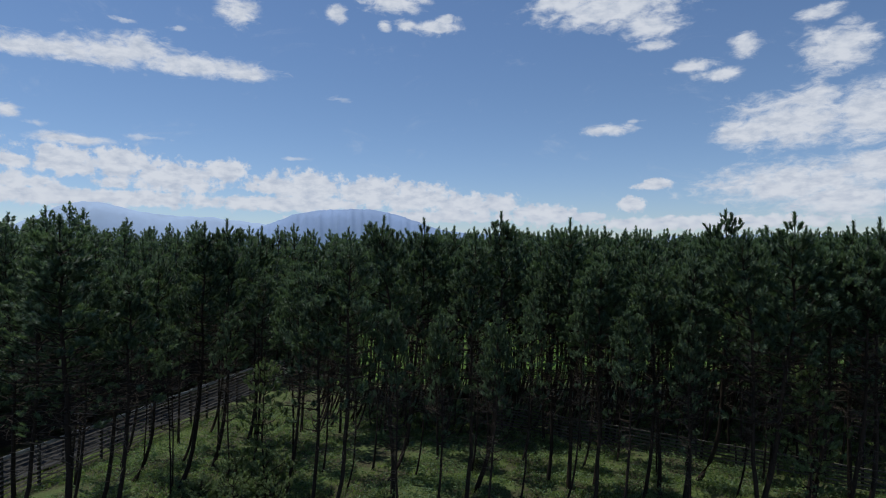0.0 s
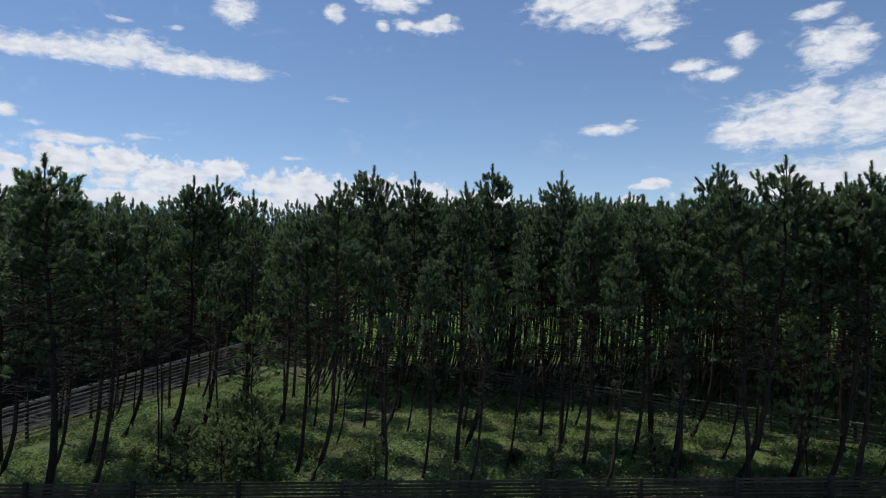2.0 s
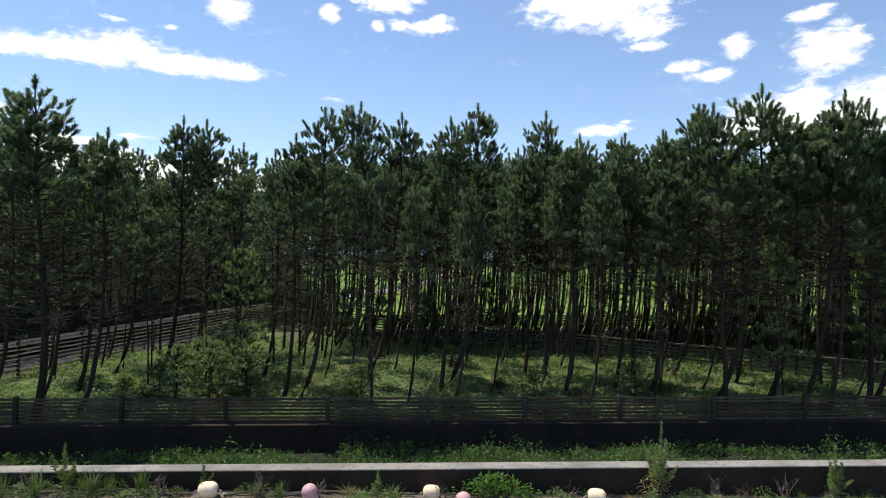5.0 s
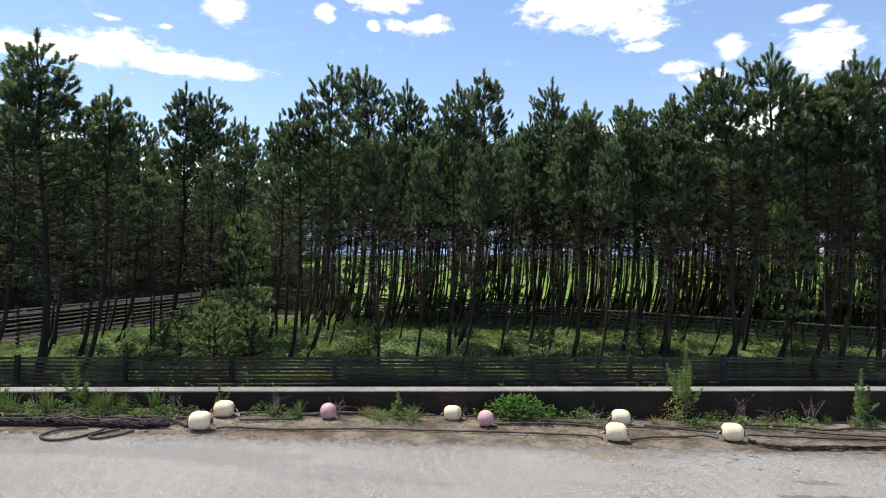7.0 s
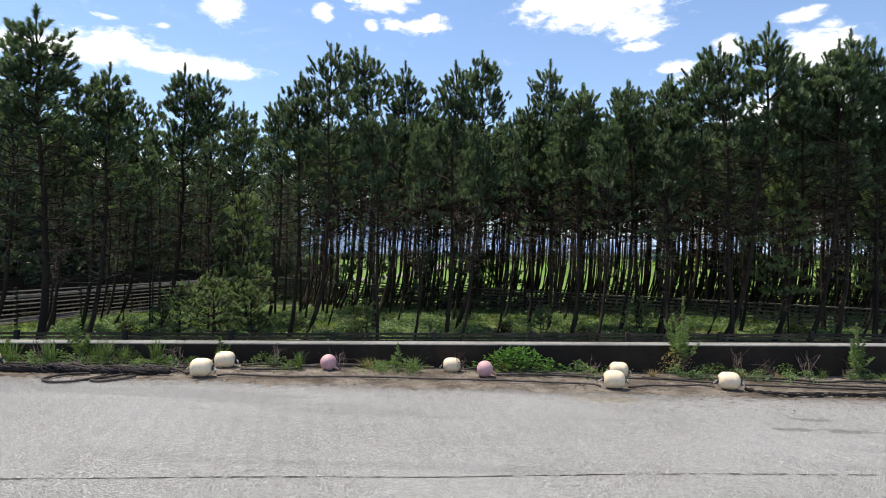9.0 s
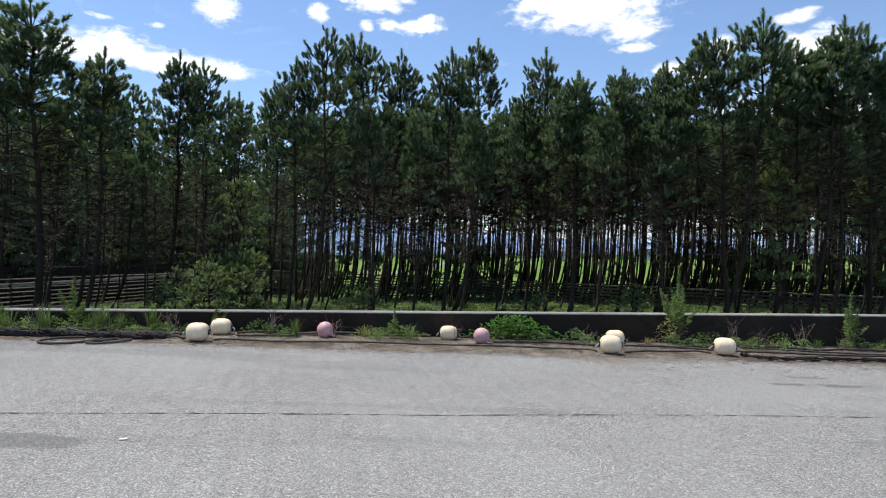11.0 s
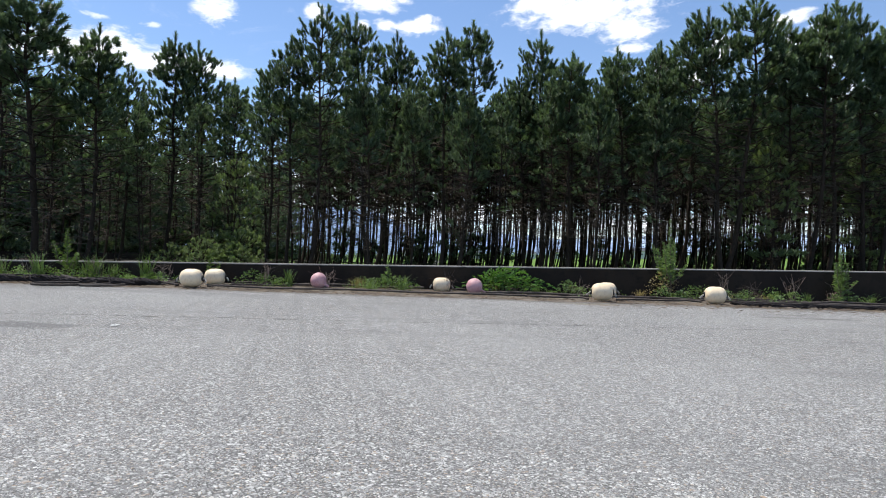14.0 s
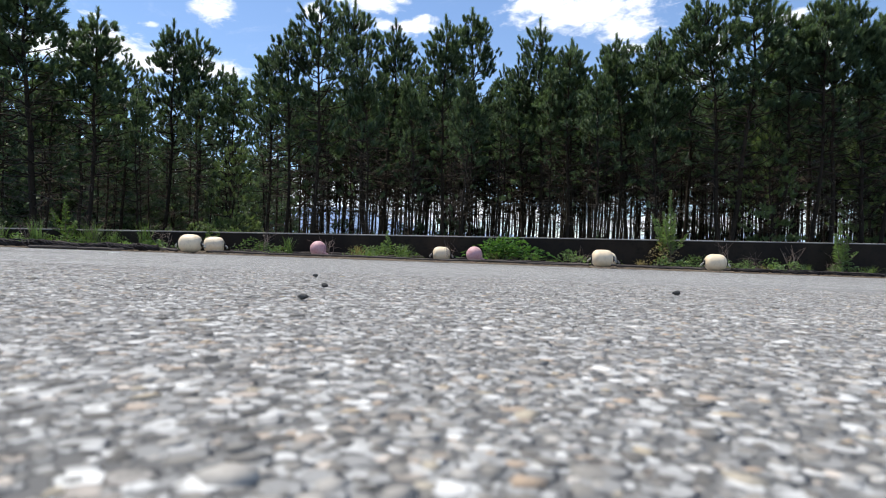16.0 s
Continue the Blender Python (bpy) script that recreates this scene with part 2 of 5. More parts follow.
STEEL = spotted("galvanised_steel", (0.42, 0.43, 0.44), (0.52, 0.53, 0.54), (0.3, 0.29, 0.28), 1.5, 14, 0.5)


def asphalt():
    """Worn asphalt: rounded stone chips of two sizes in grey binder, patches and a fine crack or two."""
    m, n, b = surface("worn_asphalt", 0.9)
    at = place_of(n)
    wob = n.add("ShaderNodeTexNoise")
    n.put(wob.inputs["Vector"], at)
    wob.inputs["Scale"].default_value = 90.0
    turned = n.add("ShaderNodeMapping")
    turned.inputs["Rotation"].default_value = (0.0, 0.0, 0.57)
    n.put(turned.inputs["Vector"], at)
    turned = turned.outputs[0]
    warped = n.vec("ADD", turned, n.vec("MULTIPLY", wob.outputs[1], (0.006, 0.006, 0.0)))
    col, height = (0.085, 0.083, 0.080), None
    for scale, size in ((170.0, 0.55), (88.0, 0.50)):
        cell = n.add("ShaderNodeTexVoronoi", feature="F1")
        n.put(cell.inputs["Vector"], warped)
        cell.inputs["Scale"].default_value = scale
        tone = n.add("ShaderNodeSeparateColor")
        n.put(tone.inputs[0], cell.outputs["Color"])
        chip = n.ramp(tone.outputs[0], (0.0, (0.11, 0.108, 0.105)), (0.45, (0.24, 0.236, 0.23)), (0.8, (0.40, 0.395, 0.385)), (1.0, (0.62, 0.61, 0.59)))
        chip = n.mix(n.math("MULTIPLY", n.span(tone.outputs[1], 0.86, 0.95), 0.5), chip, (0.40, 0.28, 0.18))
        reach = n.math("ADD", n.math("MULTIPLY", tone.outputs[2], 0.35), size - 0.2)
        inside = n.span(n.math("SUBTRACT", reach, cell.outputs["Distance"]), -0.06, 0.08)
        col = n.mix(inside, col, chip)
        dome = n.math("MULTIPLY", inside, 1.0)
        height = dome if height is None else n.math("MAXIMUM", n.math("MULTIPLY", height, 0.6), dome)
    wide = n.noise(at, 0.3, 5, 0.6)
    mid = n.noise(at, 2.4, 5, 0.65)
    col = n.mix(n.math("MULTIPLY", n.span(wide, 0.35, 0.7), 0.35), col, (0.36, 0.355, 0.345))
    col = n.mix(n.math("MULTIPLY", n.span(mid, 0.52, 0.8), 0.3), col, (0.17, 0.165, 0.16))
    grit = n.noise(turned, 46.0, 5, 0.8)
    col = n.mix(n.math("MULTIPLY", n.span(grit, 0.52, 0.68), 0.5), col, (0.14, 0.137, 0.132))
    col = n.mix(n.math("MULTIPLY", n.span(grit, 0.48, 0.36), 0.45), col, (0.50, 0.495, 0.48))
    p = n.add("ShaderNodeSeparateXYZ")
    n.put(p.inputs[0], at)
    out = n.math("SUBTRACT", p.outputs[1], n.math("ADD", n.math("MULTIPLY", p.outputs[0], 0.05), 10.0))
    speck = n.noise(at, 7.0, 8, 0.75)
    smear = n.span(n.math("ADD", out, n.math("MULTIPLY", n.math("SUBTRACT", speck, 0.5), 2.6)), -0.5, 0.25)
    tyre = n.noise(n.vec("MULTIPLY", at, (0.10, 0.75, 1.0)), 1.0, 4, 0.5)
    col = n.mix(n.math("MULTIPLY", n.span(tyre, 0.54, 0.62), 0.28), col, (0.12, 0.118, 0.115))
    ragged = n.math("MULTIPLY", n.math("SUBTRACT", n.noise(at, 6.0, 6, 0.75), 0.5), 4.2)
    for sx, sy, wx, wy, how, tone in ((4.7, 8.36, 0.28, 0.10, 0.5, (0.06, 0.052, 0.045)), (5.45, 8.38, 0.40, 0.11, 0.5, (0.06, 0.052, 0.045)), (5.35, 8.95, 0.34, 0.10, 0.45, (0.07, 0.06, 0.05)),
                                      (2.5, 9.8, 0.6, 0.28, 0.45, (0.20, 0.15, 0.08)), (4.6, 5.6, 1.3, 0.12, 0.25, (0.12, 0.118, 0.118))):
        away = n.vec("LENGTH", n.vec("MULTIPLY", n.vec("SUBTRACT", at, (sx, sy, 0.0)), (1 / wx, 1 / wy, 0.0)))
        col = n.mix(n.math("MULTIPLY", n.span(n.math("ADD", away, ragged), 1.1, 0.6), how), col, tone)
    oil = n.vec("LENGTH", n.vec("MULTIPLY", n.vec("SUBTRACT", at, (-3.55, 4.74, 0.0)), (1.6, 4.6, 0.0)))
    col = n.mix(n.math("MULTIPLY", n.span(n.math("ADD", oil, n.math("MULTIPLY", n.math("SUBTRACT", mid, 0.5), 1.2)), 1.05, 0.75), 0.5), col, (0.10, 0.098, 0.098))
    col = n.mix(n.math("MULTIPLY", smear, 0.5), col, (0.095, 0.075, 0.058))
    n.put(b.inputs["Base Color"], n.mix(1.0, col, (1.17, 1.18, 1.16), "MULTIPLY"))
    bump(n, b, height, 1.0, 0.005)
    return m


def earth():
    """Forest floor and fields: needle litter and grass under the trees, bright crop beyond the last fence, painted
    shade before the embankment.
    """
    m, n, b = surface("ground_cover", 0.95)
    at = place_of(n)
    wide, fine = n.noise(at, 0.45, 5, 0.6), n.noise(at, 9, 6, 0.65)
    floor_col = n.mix(n.span(wide, 0.4, 0.62), (0.060, 0.052, 0.030), (0.095, 0.130, 0.040))
    floor_col = n.mix(n.math("MULTIPLY", n.span(fine, 0.45, 0.7), 0.7), floor_col, (0.15, 0.19, 0.06))
    p = n.add("ShaderNodeSeparateXYZ")
    n.put(p.inputs[0], at)
    deep = n.math("ADD", p.outputs[1], n.math("MULTIPLY", p.outputs[0], -0.04))
    rows = n.noise(n.vec("MULTIPLY", at, (0.02, 0.3, 1.0)), 1.0, 4)
    crop = n.mix(n.span(rows, 0.35, 0.65), (0.088, 0.160, 0.020), (0.125, 0.212, 0.028))
    crop = n.mix(n.math("MULTIPLY", n.span(fine, 0.4, 0.7), 0.3), crop, (0.10, 0.18, 0.024))
    open_land = n.span(n.math("ADD", p.outputs[0], n.math("MULTIPLY", p.outputs[1], 0.27)), -2.0, 2.0)
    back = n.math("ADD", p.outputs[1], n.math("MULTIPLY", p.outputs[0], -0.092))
    # soil short of the embankment carries its shade as near-black colour
    shaded_soil = n.mix(n.span(fine, 0.4, 0.65), (0.012, 0.011, 0.008), (0.022, 0.026, 0.012))
    floor_col = n.mix(n.span(back, 22.6, 23.2), shaded_soil, floor_col)
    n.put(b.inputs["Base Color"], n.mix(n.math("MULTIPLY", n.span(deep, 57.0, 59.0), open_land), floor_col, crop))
    bump(n, b, n.math("ADD", wide, fine), 0.6, 0.08)
    return m


def dirt():
    m, n, b = surface("sandy_dirt", 0.95)
    at = place_of(n)
    wide, fine = n.noise(at, 1.6, 5, 0.6), n.noise(at, 26, 6, 0.65)
    col = n.mix(n.span(wide, 0.35, 0.65), (0.088, 0.070, 0.053), (0.235, 0.203, 0.165))
    col = n.mix(n.math("MULTIPLY", n.span(fine, 0.5, 0.7), 0.7), col, (0.05, 0.038, 0.03))
    n.put(b.inputs["Base Color"], col)
    bump(n, b, n.math("ADD", wide, fine), 0.8, 0.03)
    return m


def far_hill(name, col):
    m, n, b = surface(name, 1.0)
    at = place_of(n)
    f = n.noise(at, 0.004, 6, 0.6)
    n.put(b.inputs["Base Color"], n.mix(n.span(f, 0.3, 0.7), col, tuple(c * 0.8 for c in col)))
    # distance haze is put into the colour, with a faint glow added
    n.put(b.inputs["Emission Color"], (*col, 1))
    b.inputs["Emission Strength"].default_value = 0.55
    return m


ASPHALT, EARTH, DIRT = asphalt(), earth(), dirt()
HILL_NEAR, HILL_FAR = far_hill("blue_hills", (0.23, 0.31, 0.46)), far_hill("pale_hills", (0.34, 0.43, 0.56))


# ---- mesh helpers ----
def mesh_from(name, verts, faces, material, smooth=False):
    me = bpy.data.meshes.new(name)
    verts, faces = np.asarray(verts, dtype=np.float32), np.asarray(faces, dtype=np.int32)
    me.vertices.add(len(verts))
    me.vertices.foreach_set("co", verts.ravel())
    k = faces.shape[1]
    me.loops.add(faces.size)
    me.loops.foreach_set("vertex_index", faces.ravel())
    me.polygons.add(len(faces))
    me.polygons.foreach_set("loop_start", np.arange(0, faces.size, k, dtype=np.int32))
    me.update(calc_edges=True)
    me.validate()
    if smooth:
        me.polygons.foreach_set("use_smooth", np.ones(len(me.polygons), dtype=bool))
    me.materials.append(material)
    return me


def part(name, bm, material, parent=None, label=""):
    """Links a bmesh (or a mesh) as one mesh object, under a thing or a part."""
    if isinstance(bm, bpy.types.Mesh):
        me = bm
    else:
        me = bpy.data.meshes.new(name)
        bm.to_mesh(me)
        bm.free()
        me.materials.append(material)
    ob = new(name, me)
    if parent is not None:
        ob.parent = parent
    return tagged(ob, label) if label else ob


def box_bm(sx, sy, sz, at=(0, 0, 0), edge=0.0):
    bm = bmesh.new()
    bmesh.ops.create_cube(bm, size=1.0, matrix=Matrix.Translation(at) @ Matrix.Diagonal((sx, sy, sz, 1)))
    if edge:
        bmesh.ops.bevel(bm, geom=bm.edges[:], offset=edge, segments=2, affect="EDGES")
    return bm


def tube(points, radii, sides):
    """Rings of vertices along points, and the quads between them."""
    pts = np.asarray(points, float)
    d = np.gradient(pts, axis=0)
    d /= np.linalg.norm(d, axis=1)[:, None] + 1e-9
    ref = np.where(np.abs(d[:, 2:3]) > 0.9, np.array([[1.0, 0, 0]]), np.array([[0, 0, 1.0]]))
    u = np.cross(d, ref)
    u /= np.linalg.norm(u, axis=1)[:, None] + 1e-9
    v = np.cross(d, u)
    a = np.linspace(0, 2 * math.pi, sides, endpoint=False)
    ring = pts[:, None] + np.asarray(radii)[:, None, None] * (np.cos(a)[None, :, None] * u[:, None] + np.sin(a)[None, :, None] * v[:, None])
    n = len(pts)
    i, k = np.meshgrid(np.arange(n - 1), np.arange(sides), indexing="ij")
    k2 = (k + 1) % sides
    quads = np.stack([i * sides + k, i * sides + k2, (i + 1) * sides + k2, (i + 1) * sides + k], -1).reshape(-1, 4)
    return ring.reshape(-1, 3), quads


class Heap:
    """Collects vertices and faces of one mesh."""

    def __init__(self):
        self.v, self.f, self.count = [], [], 0

    def add(self, v, f):
        self.v.append(np.asarray(v, float))
        self.f.append(np.asarray(f) + self.count)
        self.count += len(v)

    def mesh(self, name, material, smooth=False):
        return mesh_from(name, np.concatenate(self.v), np.concatenate(self.f), material, smooth)


def rope_mesh(name, points, radius, material, sides=7, wobble=0.0, seed=0, lumpy=0.03):
    """A tube along a smooth line through the given points, with a lay that swells and thins."""
    rng = np.random.default_rng(seed)
    p = np.asarray(points, float)
    t = np.linspace(0, len(p) - 1, (len(p) - 1) * 10 + 1)
    i = np.clip(t.astype(int), 0, len(p) - 2)
    f = (t - i)[:, None]
    p0, p1, p2, p3 = p[np.maximum(i - 1, 0)], p[i], p[i + 1], p[np.minimum(i + 2, len(p) - 1)]
    c = 0.5 * (2 * p1 + (p2 - p0) * f + (2 * p0 - 5 * p1 + 4 * p2 - p3) * f**2 + (3 * p1 - p0 - 3 * p2 + p3) * f**3)
    c = c + rng.normal(0, wobble, c.shape) * np.array([1, 1, 0.4])
    r = radius * (1 + 0.12 * np.sin(np.arange(len(c)) * 2.1) + rng.normal(0, lumpy, len(c)).clip(-0.5, 0.6))
    v, q = tube(c, r, sides)
    return mesh_from(name, v, q, material, True)


# ---- the lie of the land ----
def lot_z(x, y):
    return 0.028 - 0.036 * x - 0.0094 * y


def wall_y(x):
    return 11.72 + 0.092 * x


def ground_z(x, y):
    s = y - 0.092 * x
    z = np.interp(s, [-60, 11.5, 12.3, 14, 17, 20, 22.5, 22.85, 23.1, 25, 30, 40, 50, 58, 300, 1000], [0.5, -0.25, -0.55, -1.0, -1.75, -2.5, -2.75, -2.75, -1.75, -1.5, -1.32, -1.65, -2.2, -2.5, -2.6, -2.8])
    near = np.clip((60 - s) / 40, 0, 1)
    if np.isscalar(x):
        bump_ = noise.noise(Vector((x * 0.35, y * 0.35, 0))) * 0.12
    else:
        bump_ = 0.0
    low = np.where(s < 11.9, np.minimum(lot_z(x, y) - 0.06, 3.0), z - 0.012 * np.clip(x, -6, 60) * near + 0.014 * np.clip(x + 6, -40, 0) * near * (s > 23.0) + bump_ * near * (s > 12.5))
    return float(low) if np.isscalar(x) else low


def build_ground():
    xs = sorted(set(np.round(np.concatenate([np.arange(-60, 60.1, 1.5), np.array([-4800, -2000, -900, -400, -200, -120, -85, 85, 120, 200, 400, 900, 2000, 4800])]), 2)))
    ss = sorted(set(np.round(np.concatenate([[-1200, -400, -150, -60, -20, 0, 8, 11.6, 11.95, 12.3, 13], np.arange(14, 22.1, 1.0), [22.5, 22.85, 23.1, 24.0], np.arange(25, 62, 1.2), [70, 90, 120, 160, 220, 300, 420, 600, 1000, 1800, 3000, 4900]]), 2)))
    verts = []
    for s in ss:
        for x in xs:
            y = s + 0.092 * float(np.clip(x, -200, 200))
            z = ground_z(float(x), float(y)) if abs(x) <= 130 else float(ground_z(float(np.clip(x, -130, 130)), s + 0.092 * float(np.clip(x, -130, 130))))
            verts.append((x, y, z))
    nx, ny = len(xs), len(ss)
    faces = [(j * nx + i, j * nx + i + 1, (j + 1) * nx + i + 1, (j + 1) * nx + i) for j in range(ny - 1) for i in range(nx - 1)]
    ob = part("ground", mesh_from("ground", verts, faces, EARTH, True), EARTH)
    tagged(ob, "grassy forest floor running out into bright green fields", "ground", kind="structure")


def build_lot():
    """The sloping car park in front of the wall."""
    bm = bmesh.new()
    xs, ys = np.linspace(-70, 70, 57), [-60, -20, -4, 0, 2, 5, 8, 10]
    rows = []
    for y in ys:
        rows.append([bm.verts.new((x, y + (0.092 * x if y >= 0 else 0), lot_z(x, y + (0.092 * x if y >= 0 else 0)))) for x in xs])
    rows.append([bm.verts.new((x, wall_y(x) + 0.02, lot_z(x, wall_y(x)))) for x in xs])
    for a, b in zip(rows, rows[1:]):
        for k in range(len(xs) - 1):
            bm.faces.new((a[k], a[k + 1], b[k + 1], b[k]))
    ob = part("pavement", bm, ASPHALT)
    tagged(ob, "sun-bleached grey asphalt with coarse stone chips", "pavement", kind="structure")


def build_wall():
    """The low concrete wall along the lot, cast in lengths of six metres, with a thin paler piece for its sunlit top.
    """
    root = tagged(new("retaining_wall"), "low concrete wall, stain and painted shade on its black face, pale lit top", "wall", kind="structure")
    for k in range(-10, 10):
        # front colour holds its shade; the paler top piece stands for sunlight
        for name, low, high, front, back, material in (("concrete_panel", None, -0.026, 0.004, 0.351, STAIN_SHADE), ("coping", -0.026, 0.0, 0.0, 0.355, CONCRETE)):
            bm = bmesh.new()
            ends = []
            for x in (k * 6.0, k * 6.0 + 5.996):
                y, top = wall_y(x), 0.45 - 0.0152 * x
                e = 0.012 if low is not None else 0.002
                zl = -1.6 if low is None else top + low
                zh = top + high
                ends.append([bm.verts.new((x, y + d, z)) for d, z in ((front, zl), (front, zh - e), (front + e, zh), (back - e, zh), (back, zh - e), (back, zl))])
            a, b = ends
            for i in range(6):
                bm.faces.new((a[i], b[i], b[(i + 1) % 6], a[(i + 1) % 6]))
            bm.faces.new(a[::-1])
            bm.faces.new(b)
            bmesh.ops.recalc_face_normals(bm, faces=bm.faces[:])
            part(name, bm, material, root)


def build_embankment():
    """The wall that holds up the wood along the board fence, dark with stain and painted shade."""
    root = tagged(new("embankment_wall"), "stained concrete embankment wall under the board fence, darkened with painted shade", "wall", kind="structure")
    for k in range(-8, 9):
        bm = bmesh.new()
        ends = []
        for x in (k * 4.0, k * 4.0 + 3.985):
            y, top = 22.62 + 0.092 * x, -1.78 - 0.012 * x
            ends.append([bm.verts.new((x, y + d, z)) for d, z in ((-0.06, top - 1.6), (0.0, top - 0.02), (0.02, top), (0.46, top), (0.48, top - 0.02), (0.48, top - 1.6))])
        a, b = ends
        for i in range(6):
            bm.faces.new((a[i], b[i], b[(i + 1) % 6], a[(i + 1) % 6]))
        bm.faces.new(a[::-1])
        bm.faces.new(b)
        bmesh.ops.recalc_face_normals(bm, faces=bm.faces[:])
        # shade of the backlit face is part of this colour
        part("concrete_panel", bm, STAIN_SHADE, root)


build_ground()
build_lot()
build_embankment()
build_wall()


def build_hills():
    """Mountains on the horizon, blue with painted haze: far sheets with a real skyline, some kilometres off."""
    def ridge(name, dist, a0, a1, profile, material, label):
        az_ = np.linspace(a0, a1, 320)
        verts, faces = [], []
        for k, a in enumerate(az_):
            h = profile(a) + 0.16 * noise.noise(Vector((a * 0.7, dist, 0))) + 0.10 * noise.noise(Vector((a * 3.1, dist, 5)))
            for depth, lift in ((0, 0.0), (0.02, 0.45), (0.05, 0.8), (0.09, 1.0), (0.16, 0.6), (0.2, 0.0)):
                r = dist * (1 + depth)
                rough = 0.10 * noise.noise(Vector((a * 2.3, depth * 60, 1))) if 0 < lift < 1 else 0
                z = dist * math.tan(radians(max(h, 0.15))) * max(lift + rough, 0) - (30 if lift == 0 else 0)
                verts.append((r * math.sin(radians(a)), r * math.cos(radians(a)), z))
        for k in range(len(az_) - 1):
            for q in range(5):
                faces.append((k * 6 + q, (k + 1) * 6 + q, (k + 1) * 6 + q + 1, k * 6 + q + 1))
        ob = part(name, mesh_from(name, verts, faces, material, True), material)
        tagged(ob, label, "mountain", kind="structure")

    bell = lambda a, c, w: math.exp(-((a - c) / w) ** 2)
    ridge("backdrop_mountain", 3600, -30, 24, lambda a: 2.5 * bell(a, -8, 26) + 2.4 * math.exp(-abs((a + 11.8) / 7.6) ** 3) + 0.3 * bell(a, 6, 5), HILL_NEAR, "broad mountain on the horizon, blue haze in its colour")
    ridge("backdrop_range", 4200, -60, 60, lambda a: max(1.2 + 0.8 * bell(a, 25, 14), 3.8 * bell(a, -26, 16) + 1.9 * bell(a, -34, 4)), HILL_FAR, "mountain range far behind the fields, painted pale blue with haze")


build_hills()


# ---- pines ----
def brush_template(rng, count, length, needle, width):
    """A shoot like a blunt bottle brush along +z: needles slanting forwards, thick right up to the end."""
    v = []
    for k in range(count):
        h = length * (0.12 + 0.83 * (k + 0.5) / count)
        a = k * 2.39996 + rng.uniform(-0.3, 0.3)
        slant = rng.uniform(0.6, 1.15) * (1.0 - 0.3 * (h / length) ** 2)
        out = np.array([math.cos(a) * math.sin(slant), math.sin(a) * math.sin(slant), math.cos(slant)])
        side = np.array([-math.sin(a), math.cos(a), 0]) * width * rng.uniform(0.7, 1.2)
        base = np.array([0, 0, h])
        tip = base + out * needle * rng.uniform(0.85, 1.1) * (1.0 - 0.25 * (h / length) ** 4)
        v += [base - side * 0.5, base + side * 0.5, tip]
    return np.array(v)


def basis(d, rng):
    """Turns +z to each of the directions d, with a random spin."""
    d = d / (np.linalg.norm(d, axis=1)[:, None] + 1e-9)
    ref = np.where(np.abs(d[:, 2:3]) > 0.95, np.array([[1.0, 0, 0]]), np.array([[0, 0, 1.0]]))
    u = np.cross(d, ref)
    u /= np.linalg.norm(u, axis=1)[:, None] + 1e-9
    v = np.cross(d, u)
    a = rng.uniform(0, 2 * math.pi, len(d))[:, None]
    return np.cos(a) * u + np.sin(a) * v, -np.sin(a) * u + np.cos(a) * v, d


